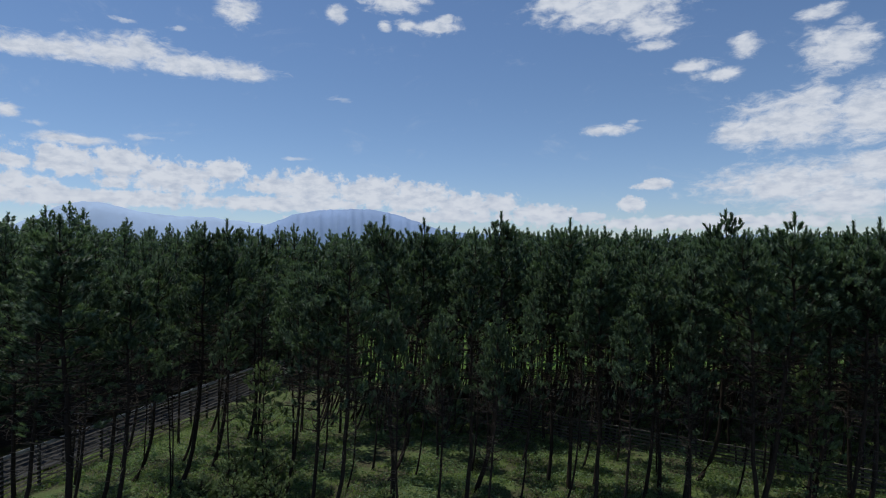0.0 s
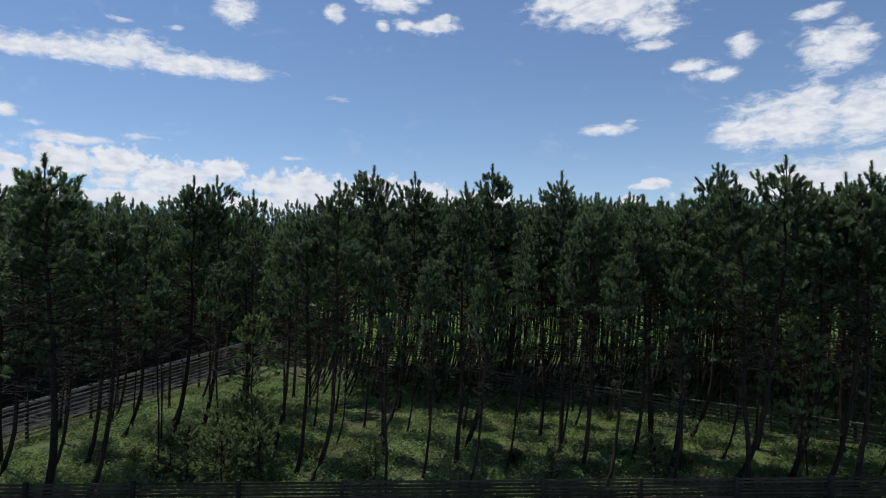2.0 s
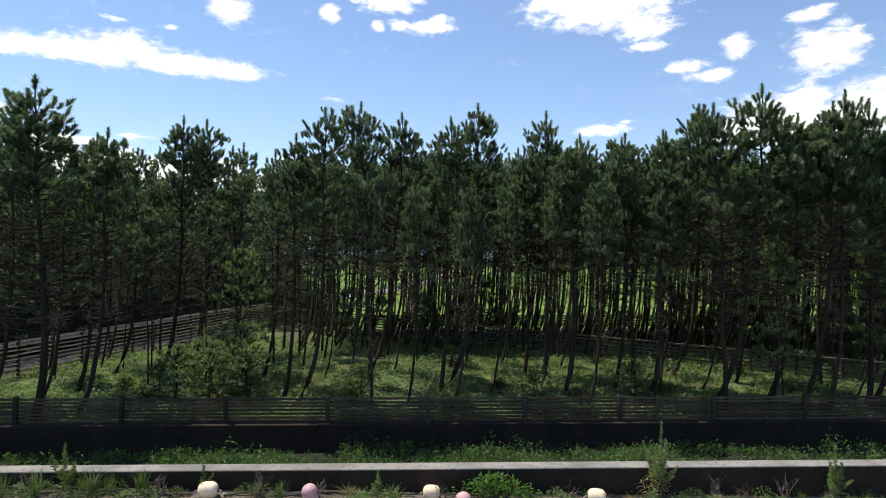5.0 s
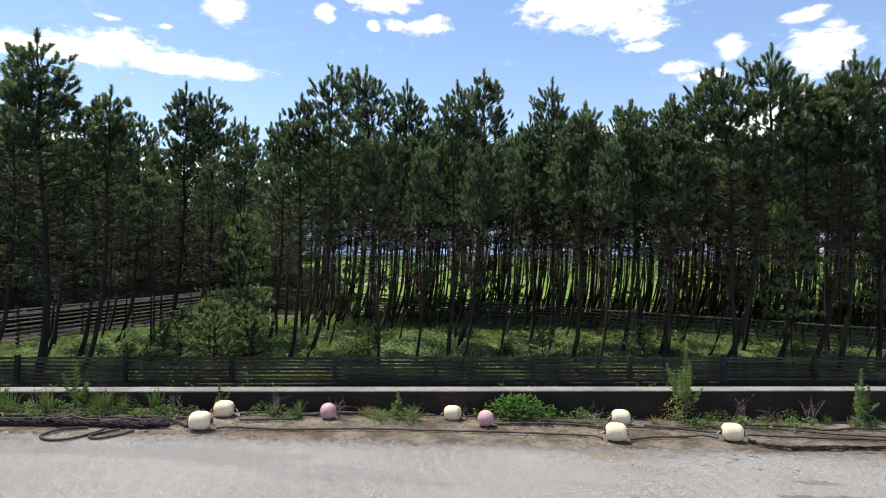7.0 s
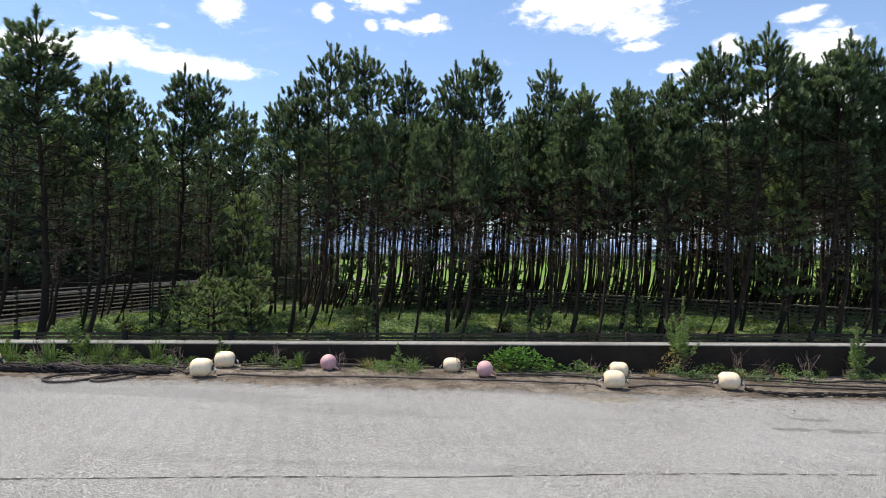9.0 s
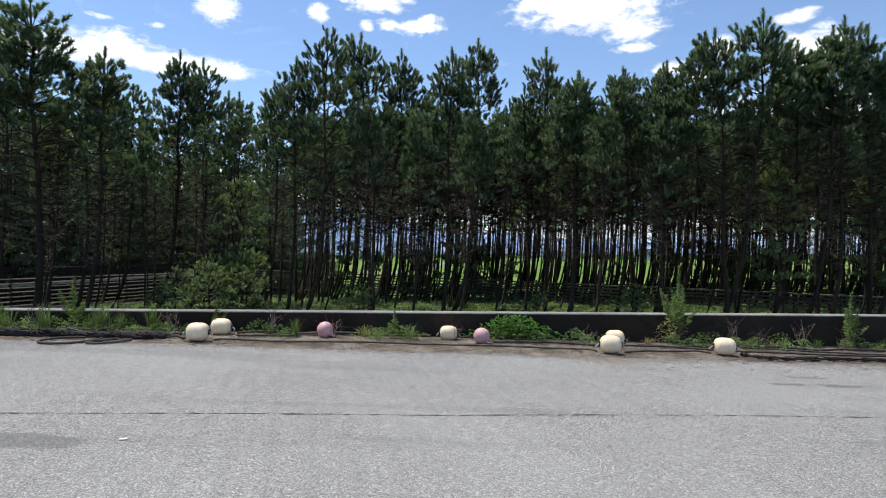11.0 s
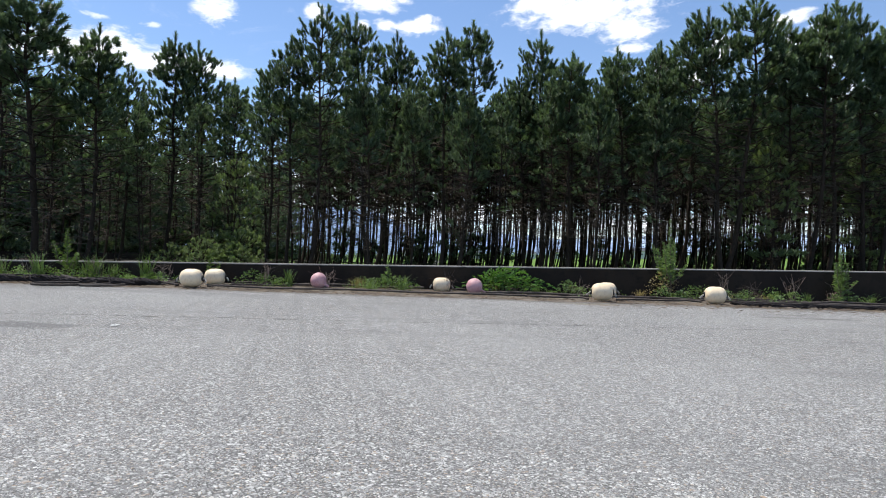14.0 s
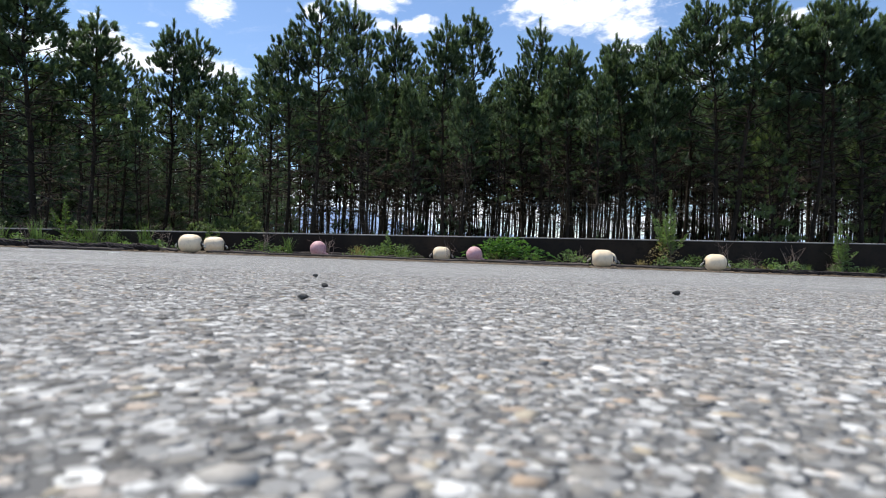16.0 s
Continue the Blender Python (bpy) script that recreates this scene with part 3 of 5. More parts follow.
def pine_arrays(seed, height, crown_from, spread, limbs, per_limb, needles, sides=7, stem=0.095, size=1.0, fullness=1.0, bare=64, green_low=False):
    """Trunk with limbs, and the needle triangles of the crown, as arrays."""
    rng = np.random.default_rng(seed)
    heap, dead = Heap(), Heap()
    # trunk: sweeps out of the ground at a slant, then rises with a wander
    n = 16
    h = np.linspace(0, 1, n) ** 1.15
    lean_a, lean = rng.uniform(-0.7, 0.7), rng.uniform(0.05, 1.4) * height / 11.5
    sway = np.cumsum(rng.normal(0, 0.085, (n, 2)), axis=0) * h[:, None] ** 0.8 * (1 - 0.3 * h[:, None]) * height / 11.5
    bow = (1 - np.exp(-h * 6.5)) * lean
    trunk = np.stack([bow * math.cos(lean_a) + sway[:, 0], bow * math.sin(lean_a) + sway[:, 1], h * (height + 0.25) - 0.25], 1)
    trunk[:, :2] -= trunk[-1, :2]
    rad = stem * ((1 - h) ** 0.8 * 0.9 + 0.1) * (1 + 0.35 * np.exp(-h * 22))
    heap.add(*tube(trunk, rad, sides))

    def on_trunk(z):
        return np.array([np.interp(z, trunk[:, 2], trunk[:, k]) for k in range(3)])

    tips, dirs, grow = [], [], []

    def hand(p, way, count, spacing):
        """A hand of upright shoots round the end of a twig."""
        for w in range(count):
            off = rng.normal(0, 1, 3) * np.array([1, 1, 0.5]) * spacing * (0.25 if w == 0 else 1.0)
            d = way + np.array([off[0], off[1], 0]) * 1.6 + rng.normal(0, 0.16, 3)
            tips.append(p + off)
            dirs.append(d)
            grow.append(rng.uniform(0.75, 1.2))

    turn = rng.uniform(0, 6.28)
    one_side = rng.uniform(0, 6.28)
    for k in range(limbs):
        tier = (k // 5) * 5 / (limbs - 1)       # limbs stand in whorls of five
        f = crown_from + (0.925 - crown_from) * min(1.0, max(0.0, tier + rng.uniform(-0.02, 0.02))) ** 0.88
        c = (f - crown_from) / (1 - crown_from)
        turn += (1.2566 if k % 5 else 2.0) + rng.uniform(-0.35, 0.35)
        if rng.random() < 0.15:
            continue
        belt = 0.55 + 0.45 * min(1, c / 0.35)
        lop = 1.0 + 0.22 * math.cos(turn - one_side)
        reach = max(spread * belt * lop * (1.0 - c) ** 0.8 * rng.uniform(0.55, 1.15), 0.12)
        base = on_trunk(f * height)
        rise = rng.uniform(-0.15, 0.25) + 0.9 * c ** 1.6
        side = np.array([math.cos(turn), math.sin(turn)])
        m = 5
        q = np.linspace(0, 1, m)
        arch = q * rise + 0.22 * q**2.5
        limb = np.stack([base[0] + side[0] * reach * q, base[1] + side[1] * reach * q, base[2] + reach * arch], 1)
        limb[1:-1] += rng.normal(0, 0.045, (m - 2, 3)) * min(1.0, reach)
        heap.add(*tube(limb, np.linspace(0.034 * (1.1 - 0.6 * c), 0.010, m), 3))
        sparse = fullness * (1.0 if c > 0.84 else 1.6 if c > 0.6 else 1.0 if c > 0.42 or green_low else 0.42 if c > 0.28 else 0.12)
        twigs = int(per_limb * (0.30 + reach / 1.6) * sparse * rng.uniform(0.7, 1.3) + rng.random())
        up = np.array([side[0] * (0.75 - 0.45 * c), side[1] * (0.75 - 0.45 * c), 0.75 + 0.6 * c])
        for j in range(twigs):
            u = 1.0 if j == 0 else rng.uniform(0.12 if c > 0.45 else 0.35, 0.97)
            p = np.array([np.interp(u, q, limb[:, t]) for t in range(3)])
            if j:
                swing = rng.choice((-1, 1)) * rng.uniform(0.5, 1.25)
                way = np.array([side[0] * math.cos(swing) - side[1] * math.sin(swing), side[0] * math.sin(swing) + side[1] * math.cos(swing), rng.uniform(0.0, 0.55)])
                e = p + way * rng.uniform(0.25, 0.6) * (0.35 + 0.5 * reach)
                heap.add(*tube([p, (p + e) / 2 + rng.normal(0, 0.02, 3), e], [0.010, 0.008, 0.005], 3))
                p = e
            hand(p, up + rng.normal(0, 0.12, 3), rng.integers(3, 6) if c < 0.72 else rng.integers(2, 5) if c < 0.86 else rng.integers(1, 3), 0.13 * size ** 0.7)
    top = on_trunk(height)
    tips += [top - (0, 0, 0.28 * size), top - (0, 0, 0.48 * size)]       # the leader and its candles
    dirs += [np.array([0.0, 0.0, 1.0])] * 2
    grow += [1.2, 1.2]
    for k in range(9):
        z = height - (0.62 if k < 4 else 1.0) - rng.uniform(0, 0.15)
        a = k * 1.42 + rng.uniform(-0.3, 0.3)
        out = (0.12 if k < 4 else 0.26) * rng.uniform(0.7, 1.4)
        d = np.array([math.cos(a) * 0.42, math.sin(a) * 0.42, 1.0])
        p = on_trunk(z) + np.array([math.cos(a) * out, math.sin(a) * out, 0.05])
        heap.add(*tube([on_trunk(z - 0.15), p, p + d * 0.2], [0.014, 0.011, 0.006], 3))
        tips.append(p)
        dirs.append(d)
        grow.append(rng.uniform(0.9, 1.25))
    for k in range(bare):       # dead limbs and forked twigs in and below the crown
        f = rng.uniform(min(0.24, crown_from * 0.65), crown_from + 0.45 * (1 - crown_from))
        a, ln = rng.uniform(0, 6.28), rng.uniform(0.3, 1.35) * height / 11.5
        base = on_trunk(f * height)
        e = base + np.array([math.cos(a) * ln, math.sin(a) * ln, rng.uniform(-0.35, 0.7) * ln])
        mid = (base + e) / 2 + rng.normal(0, 0.11, 3)
        dead.add(*tube([base, mid, e], [0.014, 0.009, 0.004], 3))
        if k % 2:
            g = mid + (e - base) * 0.3 + rng.normal(0, 0.16, 3)
            dead.add(*tube([mid, (mid + g) / 2 + rng.normal(0, 0.03, 3), g], [0.009, 0.007, 0.004], 3))
    tips, dirs, grow = np.array(tips), np.array(dirs), np.array(grow)
    templates = np.stack([brush_template(rng, needles, 0.27 * size, 0.155 * size, 0.056 * size * math.sqrt(24 / needles)) for _ in range(5)])
    U, V, D = basis(dirs, rng)
    t = templates[np.arange(len(tips)) % 5] * grow[:, None, None]
    leaves = tips[:, None] + t[..., :1] * U[:, None] + t[..., 1:2] * V[:, None] + t[..., 2:] * D[:, None]
    return heap, leaves.reshape(-1, 3), dead


def pine_meshes(*args, needle_mat=None, **more):
    heap, leaves, dead = pine_arrays(*args, **more)
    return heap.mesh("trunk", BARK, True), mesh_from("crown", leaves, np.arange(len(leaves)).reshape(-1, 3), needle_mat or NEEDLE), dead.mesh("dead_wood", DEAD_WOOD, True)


FEET = {}


def pine(name, meshes, label, category="tree", group="pine wood"):
    root = tagged(new(name), label, category, group)
    FEET[root.name] = meshes[0].vertices[0].co.copy()
    part("trunk", meshes[0], BARK, root)
    part("crown", meshes[1], NEEDLE, root)
    part("dead_wood", meshes[2], DEAD_WOOD, root, "bare grey-brown dead wood")
    return root


LABEL = "tall slender black pine with bare lower trunk in the wood"
HEIGHT = 11.5
NEAR = [pine("pine_tree", pine_meshes(10 + k, HEIGHT, 0.36 + 0.03 * (k % 3), 1.7 + 0.12 * (k % 4), 80, 3.0, 34, 7, 0.095), LABEL) for k in range(9)]
MID = [pine("pine_tree", pine_meshes(40 + k, HEIGHT, 0.41 + 0.02 * (k % 3), 1.5 + 0.1 * (k % 3), 50, 2.5, 18, 6, 0.08, size=1.1), LABEL) for k in range(6)]
THIN = [pine("pine_tree", pine_meshes(90 + k, HEIGHT, 0.40 + 0.02 * k, 1.3, 60, 2.4, 28, 6, 0.065), LABEL) for k in range(5)]
used = set()
turns = {}


def plant(kinds, x, y, top, spin, wide=1.0):
    """Sets a pine of one of the kinds at x, y, its tip at the given height."""
    turns[id(kinds)] = turns.get(id(kinds), -1) + 1
    ob = kinds[turns[id(kinds)] * 5 % len(kinds)] if len(kinds) != 5 else kinds[turns[id(kinds)] % 5]
    foot = FEET[ob.name]

    def stand(a):
        c, q = math.cos(radians(a)), math.sin(radians(a))
        return float(x + foot.x * c - foot.y * q), float(y + foot.x * q + foot.y * c)

    for a in (spin, spin - 25, spin + 25, spin - 50, spin + 50, spin - 90):      # the foot stays behind the board fence
        fx, fy = stand(a)
        if fy - 0.092 * fx > 23.35:
            spin = a
            break
    g = ground_z(*stand(spin))
    k = (top - g) / HEIGHT
    m = pose(x, y, g, 0, 0, spin)
    scaled = (k * wide, k * wide, k)
    if ob.name not in used:
        used.add(ob.name)
        ob.matrix_basis = m
        ob.scale = scaled
        return ob
    c = copy_thing(ob, m)
    c.scale = scaled
    return c


# pines whose tops make the skyline: x, y, height of the tip
SKYLINE = [(-15.7, 21.9, 11.5), (-13.3, 29.0, 11.6), (-13.0, 31.0, 11.9), (-13.3, 37.2, 11.8), (-5.0, 23.9, 10.7), (-4.1, 27.3, 11.8),
           (-2.4, 29.5, 11.8), (1.4, 28.9, 12.1), (0.1, 27.0, 11.0), (4.8, 29.3, 11.8), (5.9, 27.2, 10.0), (7.7, 26.3, 9.9), (9.6, 26.2, 10.1),
           (12.5, 29.8, 12.2), (11.1, 24.8, 11.0), (13.0, 24.6, 11.7), (14.9, 25.4, 10.7), (16.5, 24.8, 11.5), (17.6, 25.0, 11.2),
           (-13.7, 23.3, 9.8), (-8.1, 27.2, 9.6), (-6.4, 24.6, 9.8), (-17.4, 23.0, 10.4), (20.5, 26.5, 11.2),
           (15.6, 27.4, 11.0), (19.2, 25.3, 10.7), (21.8, 28.6, 11.5), (18.0, 28.8, 11.6), (23.6, 25.6, 10.9), (-20.3, 25.0, 11.2), (-16.2, 26.6, 10.3),
           (-15.9, 29.5, 10.1), (8.6, 29.0, 10.6), (10.0, 27.7, 10.5), (15.7, 24.3, 10.9), (6.6, 30.0, 10.8), (3.8, 30.0, 10.1)]
BROAD = {(-15.7, 21.9): 1.4, (-13.7, 23.3): 1.12, (13.0, 24.6): 1.12}      # open-grown crowns at the ends of the stand
FRONT = [(-16.6, 24.9), (-18.3, 31.2), (-16.9, 30.8), (-14.7, 28.6), (-1.4, 24.4), (-2.1, 31.0), (-5.5, 28.2), (4.9, 27.1), (2.6, 25.6), (9.0, 24.9), (-10.9, 26.3), (-19.6, 22.6),
         (-3.3, 24.1), (1.0, 24.3), (6.4, 24.9), (14.6, 25.9), (18.6, 26.2), (22.4, 26.6), (26.0, 26.9)]


def side_line(y):
    """x of the tall fence beside the road."""
    return -23.06 + 0.167 * (y - 21.0)


def build_wood():
    rng = random.Random(5)
    taken = []

    def free(x, y, gap):
        return all((x - a) ** 2 + (y - b) ** 2 > gap * gap for a, b in taken)

    def fence_d(x):
        return 41.3 - 0.581 * x

    for x, y, top in SKYLINE:
        taken.append((x, y))
        plant(NEAR, x, y, top, rng.uniform(-40, 40), BROAD.get((x, y), 1.0))
    for x, y in FRONT:
        taken.append((x, y))
        plant(NEAR if y < 25.0 else THIN, x, y, rng.uniform(0.88, 0.99) * (2.3 + 0.243 * y), rng.uniform(-40, 40), rng.uniform(0.75, 0.95))
    tries = 0
    while tries < 30000 and len(taken) < 330:
        tries += 1
        x, s = rng.uniform(-21, 36), 24.0 + 16.0 * rng.random()
        y = s + 0.092 * x
        gap = (2.4 if x < 6 else 2.1) if y < fence_d(x) else (1.2 if x < 10 else 1.5)
        if abs(y - fence_d(x)) < 0.5 or not free(x, y, gap) or x < side_line(y) + 0.9 or (s < 27 and -12.5 < x < -6) or (x < -0.33 * y and rng.random() < 0.75):
            continue
        taken.append((x, y))
        top = rng.uniform(0.78, 0.96) * (2.3 + 0.243 * s) if s < 35 else rng.uniform(10.3, 12.0)
        kinds = MID if s > 31 or abs(x) > 24 else (NEAR if rng.random() < 0.5 else THIN)
        plant(kinds, x, y, top, rng.uniform(-38, 38), rng.uniform(0.8, 1.05))


build_wood()


def build_far_wood():
    """The pine wood beyond the road and past the near stand, joined into one body."""
    rng = random.Random(11)
    kinds = [pine_arrays(70 + k, HEIGHT, 0.07, 2.2, 45, 1.8, 8, 4, 0.1, 1.4, bare=10, green_low=True) for k in range(4)]
    wood, crown, spots = Heap(), Heap(), []
    spec = ((230, -70, -16, 44, 90), (80, -44, -24, 18, 60), (45, 22, 60, 30, 62), (520, -19, 46, 37, 66))
    lean_kinds = [pine_arrays(170 + k, HEIGHT, 0.45, 1.8, 36, 1.9, 8, 4, 0.062, 1.35, bare=24) for k in range(4)]
    for count, xa, xb, ya, yb in spec:
        made = tries = 0
        while made < count and tries < 14000:
            tries += 1
            x, y = rng.uniform(xa, xb), rng.uniform(ya, yb)
            inner = count == 520
            if inner and not (39.0 < y - 0.092 * x < 57 and y < 57.5 and x > side_line(y) + 0.9 and abs(y - 41.3 + 0.581 * x) > 0.4 and x > -0.24 * y):
                continue
            if not inner and x < 0 and (x > side_line(y) - 6.9 and y < 56 or x > -0.265 * y or x < -0.98 * y - 4):
                continue
            if not inner and x > 0 and (x < 0.72 * y + 1 or x > 0.95 * y + 6):
                continue
            if any((x - a) ** 2 + (y - b) ** 2 < (0.95 if inner else 3.4) for a, b in spots):
                continue
            spots.append((x, y))
            made += 1
            heap, leaves, dead = (lean_kinds if inner else kinds)[rng.randrange(4)]
            g = ground_z(x, y)
            k = ((rng.uniform(10.3, 12.0) if inner else rng.uniform(11.0, 13.2) + min(max(-3 * x / y - 1.6, 0), 0.6)) - g) / HEIGHT
            a = rng.uniform(-0.7, 0.7)
            turn = np.array([[math.cos(a), math.sin(a), 0], [-math.sin(a), math.cos(a), 0], [0, 0, 1]]) * k
            tv, tf = np.concatenate(heap.v), np.concatenate([f if f.shape[1] == 4 else f for f in heap.f])
            wood.add(tv @ turn + (x, y, g), tf)
            wood.add(np.concatenate(dead.v) @ turn + (x, y, g), np.concatenate(dead.f))
            lv = leaves @ turn + (x, y, g)
            crown.add(lv, np.arange(len(lv)).reshape(-1, 3))
    small = [pine_arrays(190 + k, 4.2, 0.12, 1.4, 22, 2.2, 8, 4, 0.04, 1.2, bare=4, green_low=True) for k in range(3)]
    for k in range(50):
        x = rng.uniform(-9, 34) if k < 28 else rng.uniform(22, 42)
        s = rng.uniform(38, 54) if k < 28 else rng.uniform(34, 54)
        y = s + 0.092 * x
        heap, leaves, _ = small[k % 3]
        g = ground_z(x, y)
        f = rng.uniform(0.5, 1.25)
        a = rng.uniform(0, 6.28)
        turn = np.array([[math.cos(a), math.sin(a), 0], [-math.sin(a), math.cos(a), 0], [0, 0, 1]]) * f
        wood.add(np.concatenate(heap.v) @ turn + (x, y, g), np.concatenate(heap.f))
        lv = leaves @ turn + (x, y, g)
        crown.add(lv, np.arange(len(lv)).reshape(-1, 3))
    for k in range(130):
        y = rng.uniform(20, 58) if k < 70 else rng.uniform(60, 70)
        x = side_line(y) - rng.uniform(6.8, 9.2) if k < 70 else -y * rng.uniform(0.19, 0.44)
        heap, leaves, _ = small[k % 3]
        g = ground_z(x, y)
        f = rng.uniform(0.6, 1.15)
        a = rng.uniform(0, 6.28)
        turn = np.array([[math.cos(a), math.sin(a), 0], [-math.sin(a), math.cos(a), 0], [0, 0, 1]]) * f
        wood.add(np.concatenate(heap.v) @ turn + (x, y, g), np.concatenate(heap.f))
        lv = leaves @ turn + (x, y, g)
        crown.add(lv, np.arange(len(lv)).reshape(-1, 3))
    root = tagged(new("pine_wood"), "dense dark pine wood behind the front trees and beyond the road", "trees", kind="stuff")
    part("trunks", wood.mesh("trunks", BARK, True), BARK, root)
    part("crowns", crown.mesh("crowns", NEEDLE), NEEDLE, root)


build_far_wood()


# ---- fences of weathered boards ----
def build_fence(name, x0, y0, x1, y1, top0, top1, tall, boards, bay, label, gap=0.42, wood=None, thick=0.10, side=-1, deep=0.03, edge=0.004, tilt=0.0):
    """Posts with horizontal boards nailed on, bay by bay, following the top line; tilted boards make a louvre."""
    wood = wood or BOARD
    root = tagged(new(name), label, "fence", "board fences in the pine wood")
    length = math.hypot(x1 - x0, y1 - y0)
    a = math.atan2(y1 - y0, x1 - x0)
    n = max(1, round(length / bay))
    step = length / n
    pitch = tall / boards
    post_me = bpy.data.meshes.new("post")
    bm = box_bm(thick, thick, tall + 0.45, (0, 0, -(tall + 0.45) / 2 + 0.05), 0.008)
    bm.to_mesh(post_me)
    bm.free()
    post_me.materials.append(BOARD)
    board_mes = []
    for k in range(3):
        me = bpy.data.meshes.new("board")
        bm = box_bm(step - 0.01, deep, pitch * (1 - gap), (0, 0, 0), edge)
        bm.to_mesh(me)
        bm.free()
        me.materials.append(wood)
        board_mes.append(me)
    rng = random.Random(len(name) + int(x0 * 10))
    slope = math.degrees(math.atan2(top1 - top0, length))
    for k in range(n + 1):
        f = k / n
        ob = part("post", post_me, BOARD, root)
        ob.matrix_basis = pose(x0 + (x1 - x0) * f, y0 + (y1 - y0) * f, top0 + (top1 - top0) * f + rng.uniform(-0.02, 0.04), rng.uniform(-1.5, 1.5), rng.uniform(-1.5, 1.5), math.degrees(a))
    off = side * (thick / 2 + deep / 2 + 0.003)
    for k in range(n):
        f = (k + 0.5) / n
        cx, cy = x0 + (x1 - x0) * f - math.sin(a) * off, y0 + (y1 - y0) * f + math.cos(a) * off
        for j in range(boards):
            z = top0 + (top1 - top0) * f - pitch * (j + 0.5) + rng.uniform(-0.012, 0.012)
            ob = part("board", board_mes[(k + j) % 3], BOARD, root)
            ob.matrix_basis = pose(cx, cy, z, 0, 0, math.degrees(a)) @ pose(0, 0, 0, 0, -slope + rng.uniform(-0.25, 0.25), 0) @ pose(0, 0, 0, tilt + rng.uniform(-2, 2), 0, 0)
    return root


def fence_line_a(x):
    return 22.95 + 0.092 * x


build_fence("board_fence", -27.5, fence_line_a(-27.5), 33.6, fence_line_a(33.6), -0.50, -1.24, 0.98, 7, 3.82, "low grey weathered board fence along the edge of the wood", 0.34, GREY_BOARD, 0.15, 1)
build_fence("side_fence", -23.06, 21.0, -17.38, 55.0, 0.55, 0.26, 2.0, 9, 2.0, "tall slatted timber windbreak fence beside the road", 0.66, SILVER_BOARD, 0.12, -1, 0.035, 0.006, -38)
build_fence("back_fence", -9.0, 58.6, 42.0, 60.4, -1.25, -1.40, 1.1, 5, 2.0, "slatted timber fence between pine wood and field", 0.38)
build_fence("middle_fence", -17.2, 51.3, 26.6, 25.85, 0.34, -0.51, 1.6, 8, 2.0, "slatted timber fence crossing the pine wood", 0.50, SILVER_BOARD, 0.1, -1, 0.035, 0.006, 30)


# ---- buoys ----
def lathe(profile, steps):
    """A mesh turned about x from (x, radius) rows."""
    p = np.array(profile, float)
    a = np.linspace(0, 2 * math.pi, steps, endpoint=False)
    v = np.stack([np.repeat(p[:, 0], steps), (p[:, 1:2] * np.cos(a)).ravel(), (p[:, 1:2] * np.sin(a)).ravel()], 1)
    i, k = np.meshgrid(np.arange(len(p) - 1), np.arange(steps), indexing="ij")
    k2 = (k + 1) % steps
    f = np.stack([i * steps + k, (i + 1) * steps + k, (i + 1) * steps + k2, i * steps + k2], -1).reshape(-1, 4)
    return v, f


def build_buoys():
    half, rad = 0.192, 0.158
    body = []
    for k in range(21):
        u = -1 + 2 * k / 20
        body.append((half * u, rad * (1 - abs(u) ** 3.4) ** 0.46 if abs(u) < 1 else 0.045))
    body[0], body[-1] = (-half, 0.03), (half, 0.03)
    body = [(-half + 0.05, 0.03)] + body + [(half - 0.05, 0.03)]
    v, f = lathe(body, 28)
    cream = mesh_from("body", v, f, CREAM, True)
    v, f = lathe([(-0.012, 0.032), (-0.012, 0.05), (0.012, 0.052), (0.016, 0.035)], 18)
    collar = mesh_from("collar", v, f, DARK_RUBBER, True)
    knot = rope_mesh("rope_end", [(0, 0, 0), (0.03, 0.006, -0.004), (0.055, 0.014, -0.02), (0.07, 0.0, -0.045), (0.075, -0.015, -0.06)], 0.015, PALE_CORD, 6, 0.003, 3)
    for x, y, spin, size in ((-4.38, 10.2, 4, 1.0), (-4.29, 11.02, 10, 0.98), (-0.05, 11.45, 3, 0.90), (3.2, 11.62, -6, 0.95), (2.83, 10.58, -4, 1.0), (4.99, 10.88, -9, 1.0), (-8.05, 10.12, 20, 0.95)):
        root = tagged(new("buoy"), "cream oval plastic fishing buoy lying on its side among ropes", "buoy", "fishing buoys along the wall")
        root.matrix_basis = pose(x, y, lot_z(x, y) + rad * size + 0.02, 12 * math.sin(x * 5), 2, spin)
        root.scale = (size, size, size)
        part("body", cream, CREAM, root)
        for sgn in (-1, 1):
            c = part("collar", collar, DARK_RUBBER, root, "black rubber collar")
            c.matrix_basis = pose(sgn * half, 0, 0, 0, 0, 0 if sgn > 0 else 180)
            r = part("rope_end", knot, PALE_CORD, c, "pale frayed cord")
            r.matrix_basis = pose(-0.02, 0, 0)
    ball = [(-0.153 * math.cos(math.pi * k / 18), max(0.153 * math.sin(math.pi * k / 18), 0.012)) for k in range(19)]
    v, f = lathe(ball, 28)
    pink = mesh_from("body", v, f, PINK, True)
    v, f = lathe([(-0.1, 0.0), (-0.1, 0.022), (-0.03, 0.024), (0.0, 0.05), (0.02, 0.05)], 14)
    lug = mesh_from("lug", v, f, PINK, True)
    for x, y, spin in ((-2.38, 11.17, 160), (0.57, 11.13, 200)):
        root = tagged(new("ball_float"), "faded pink round plastic float beside the ropes", "buoy", "fishing buoys along the wall")
        root.matrix_basis = pose(x, y, lot_z(x, y) + 0.172, 10, -28, spin)
        part("body", pink, PINK, root)
        g = part("lug", lug, PINK, root)
        g.matrix_basis = pose(-0.145, 0, 0)


build_buoys()


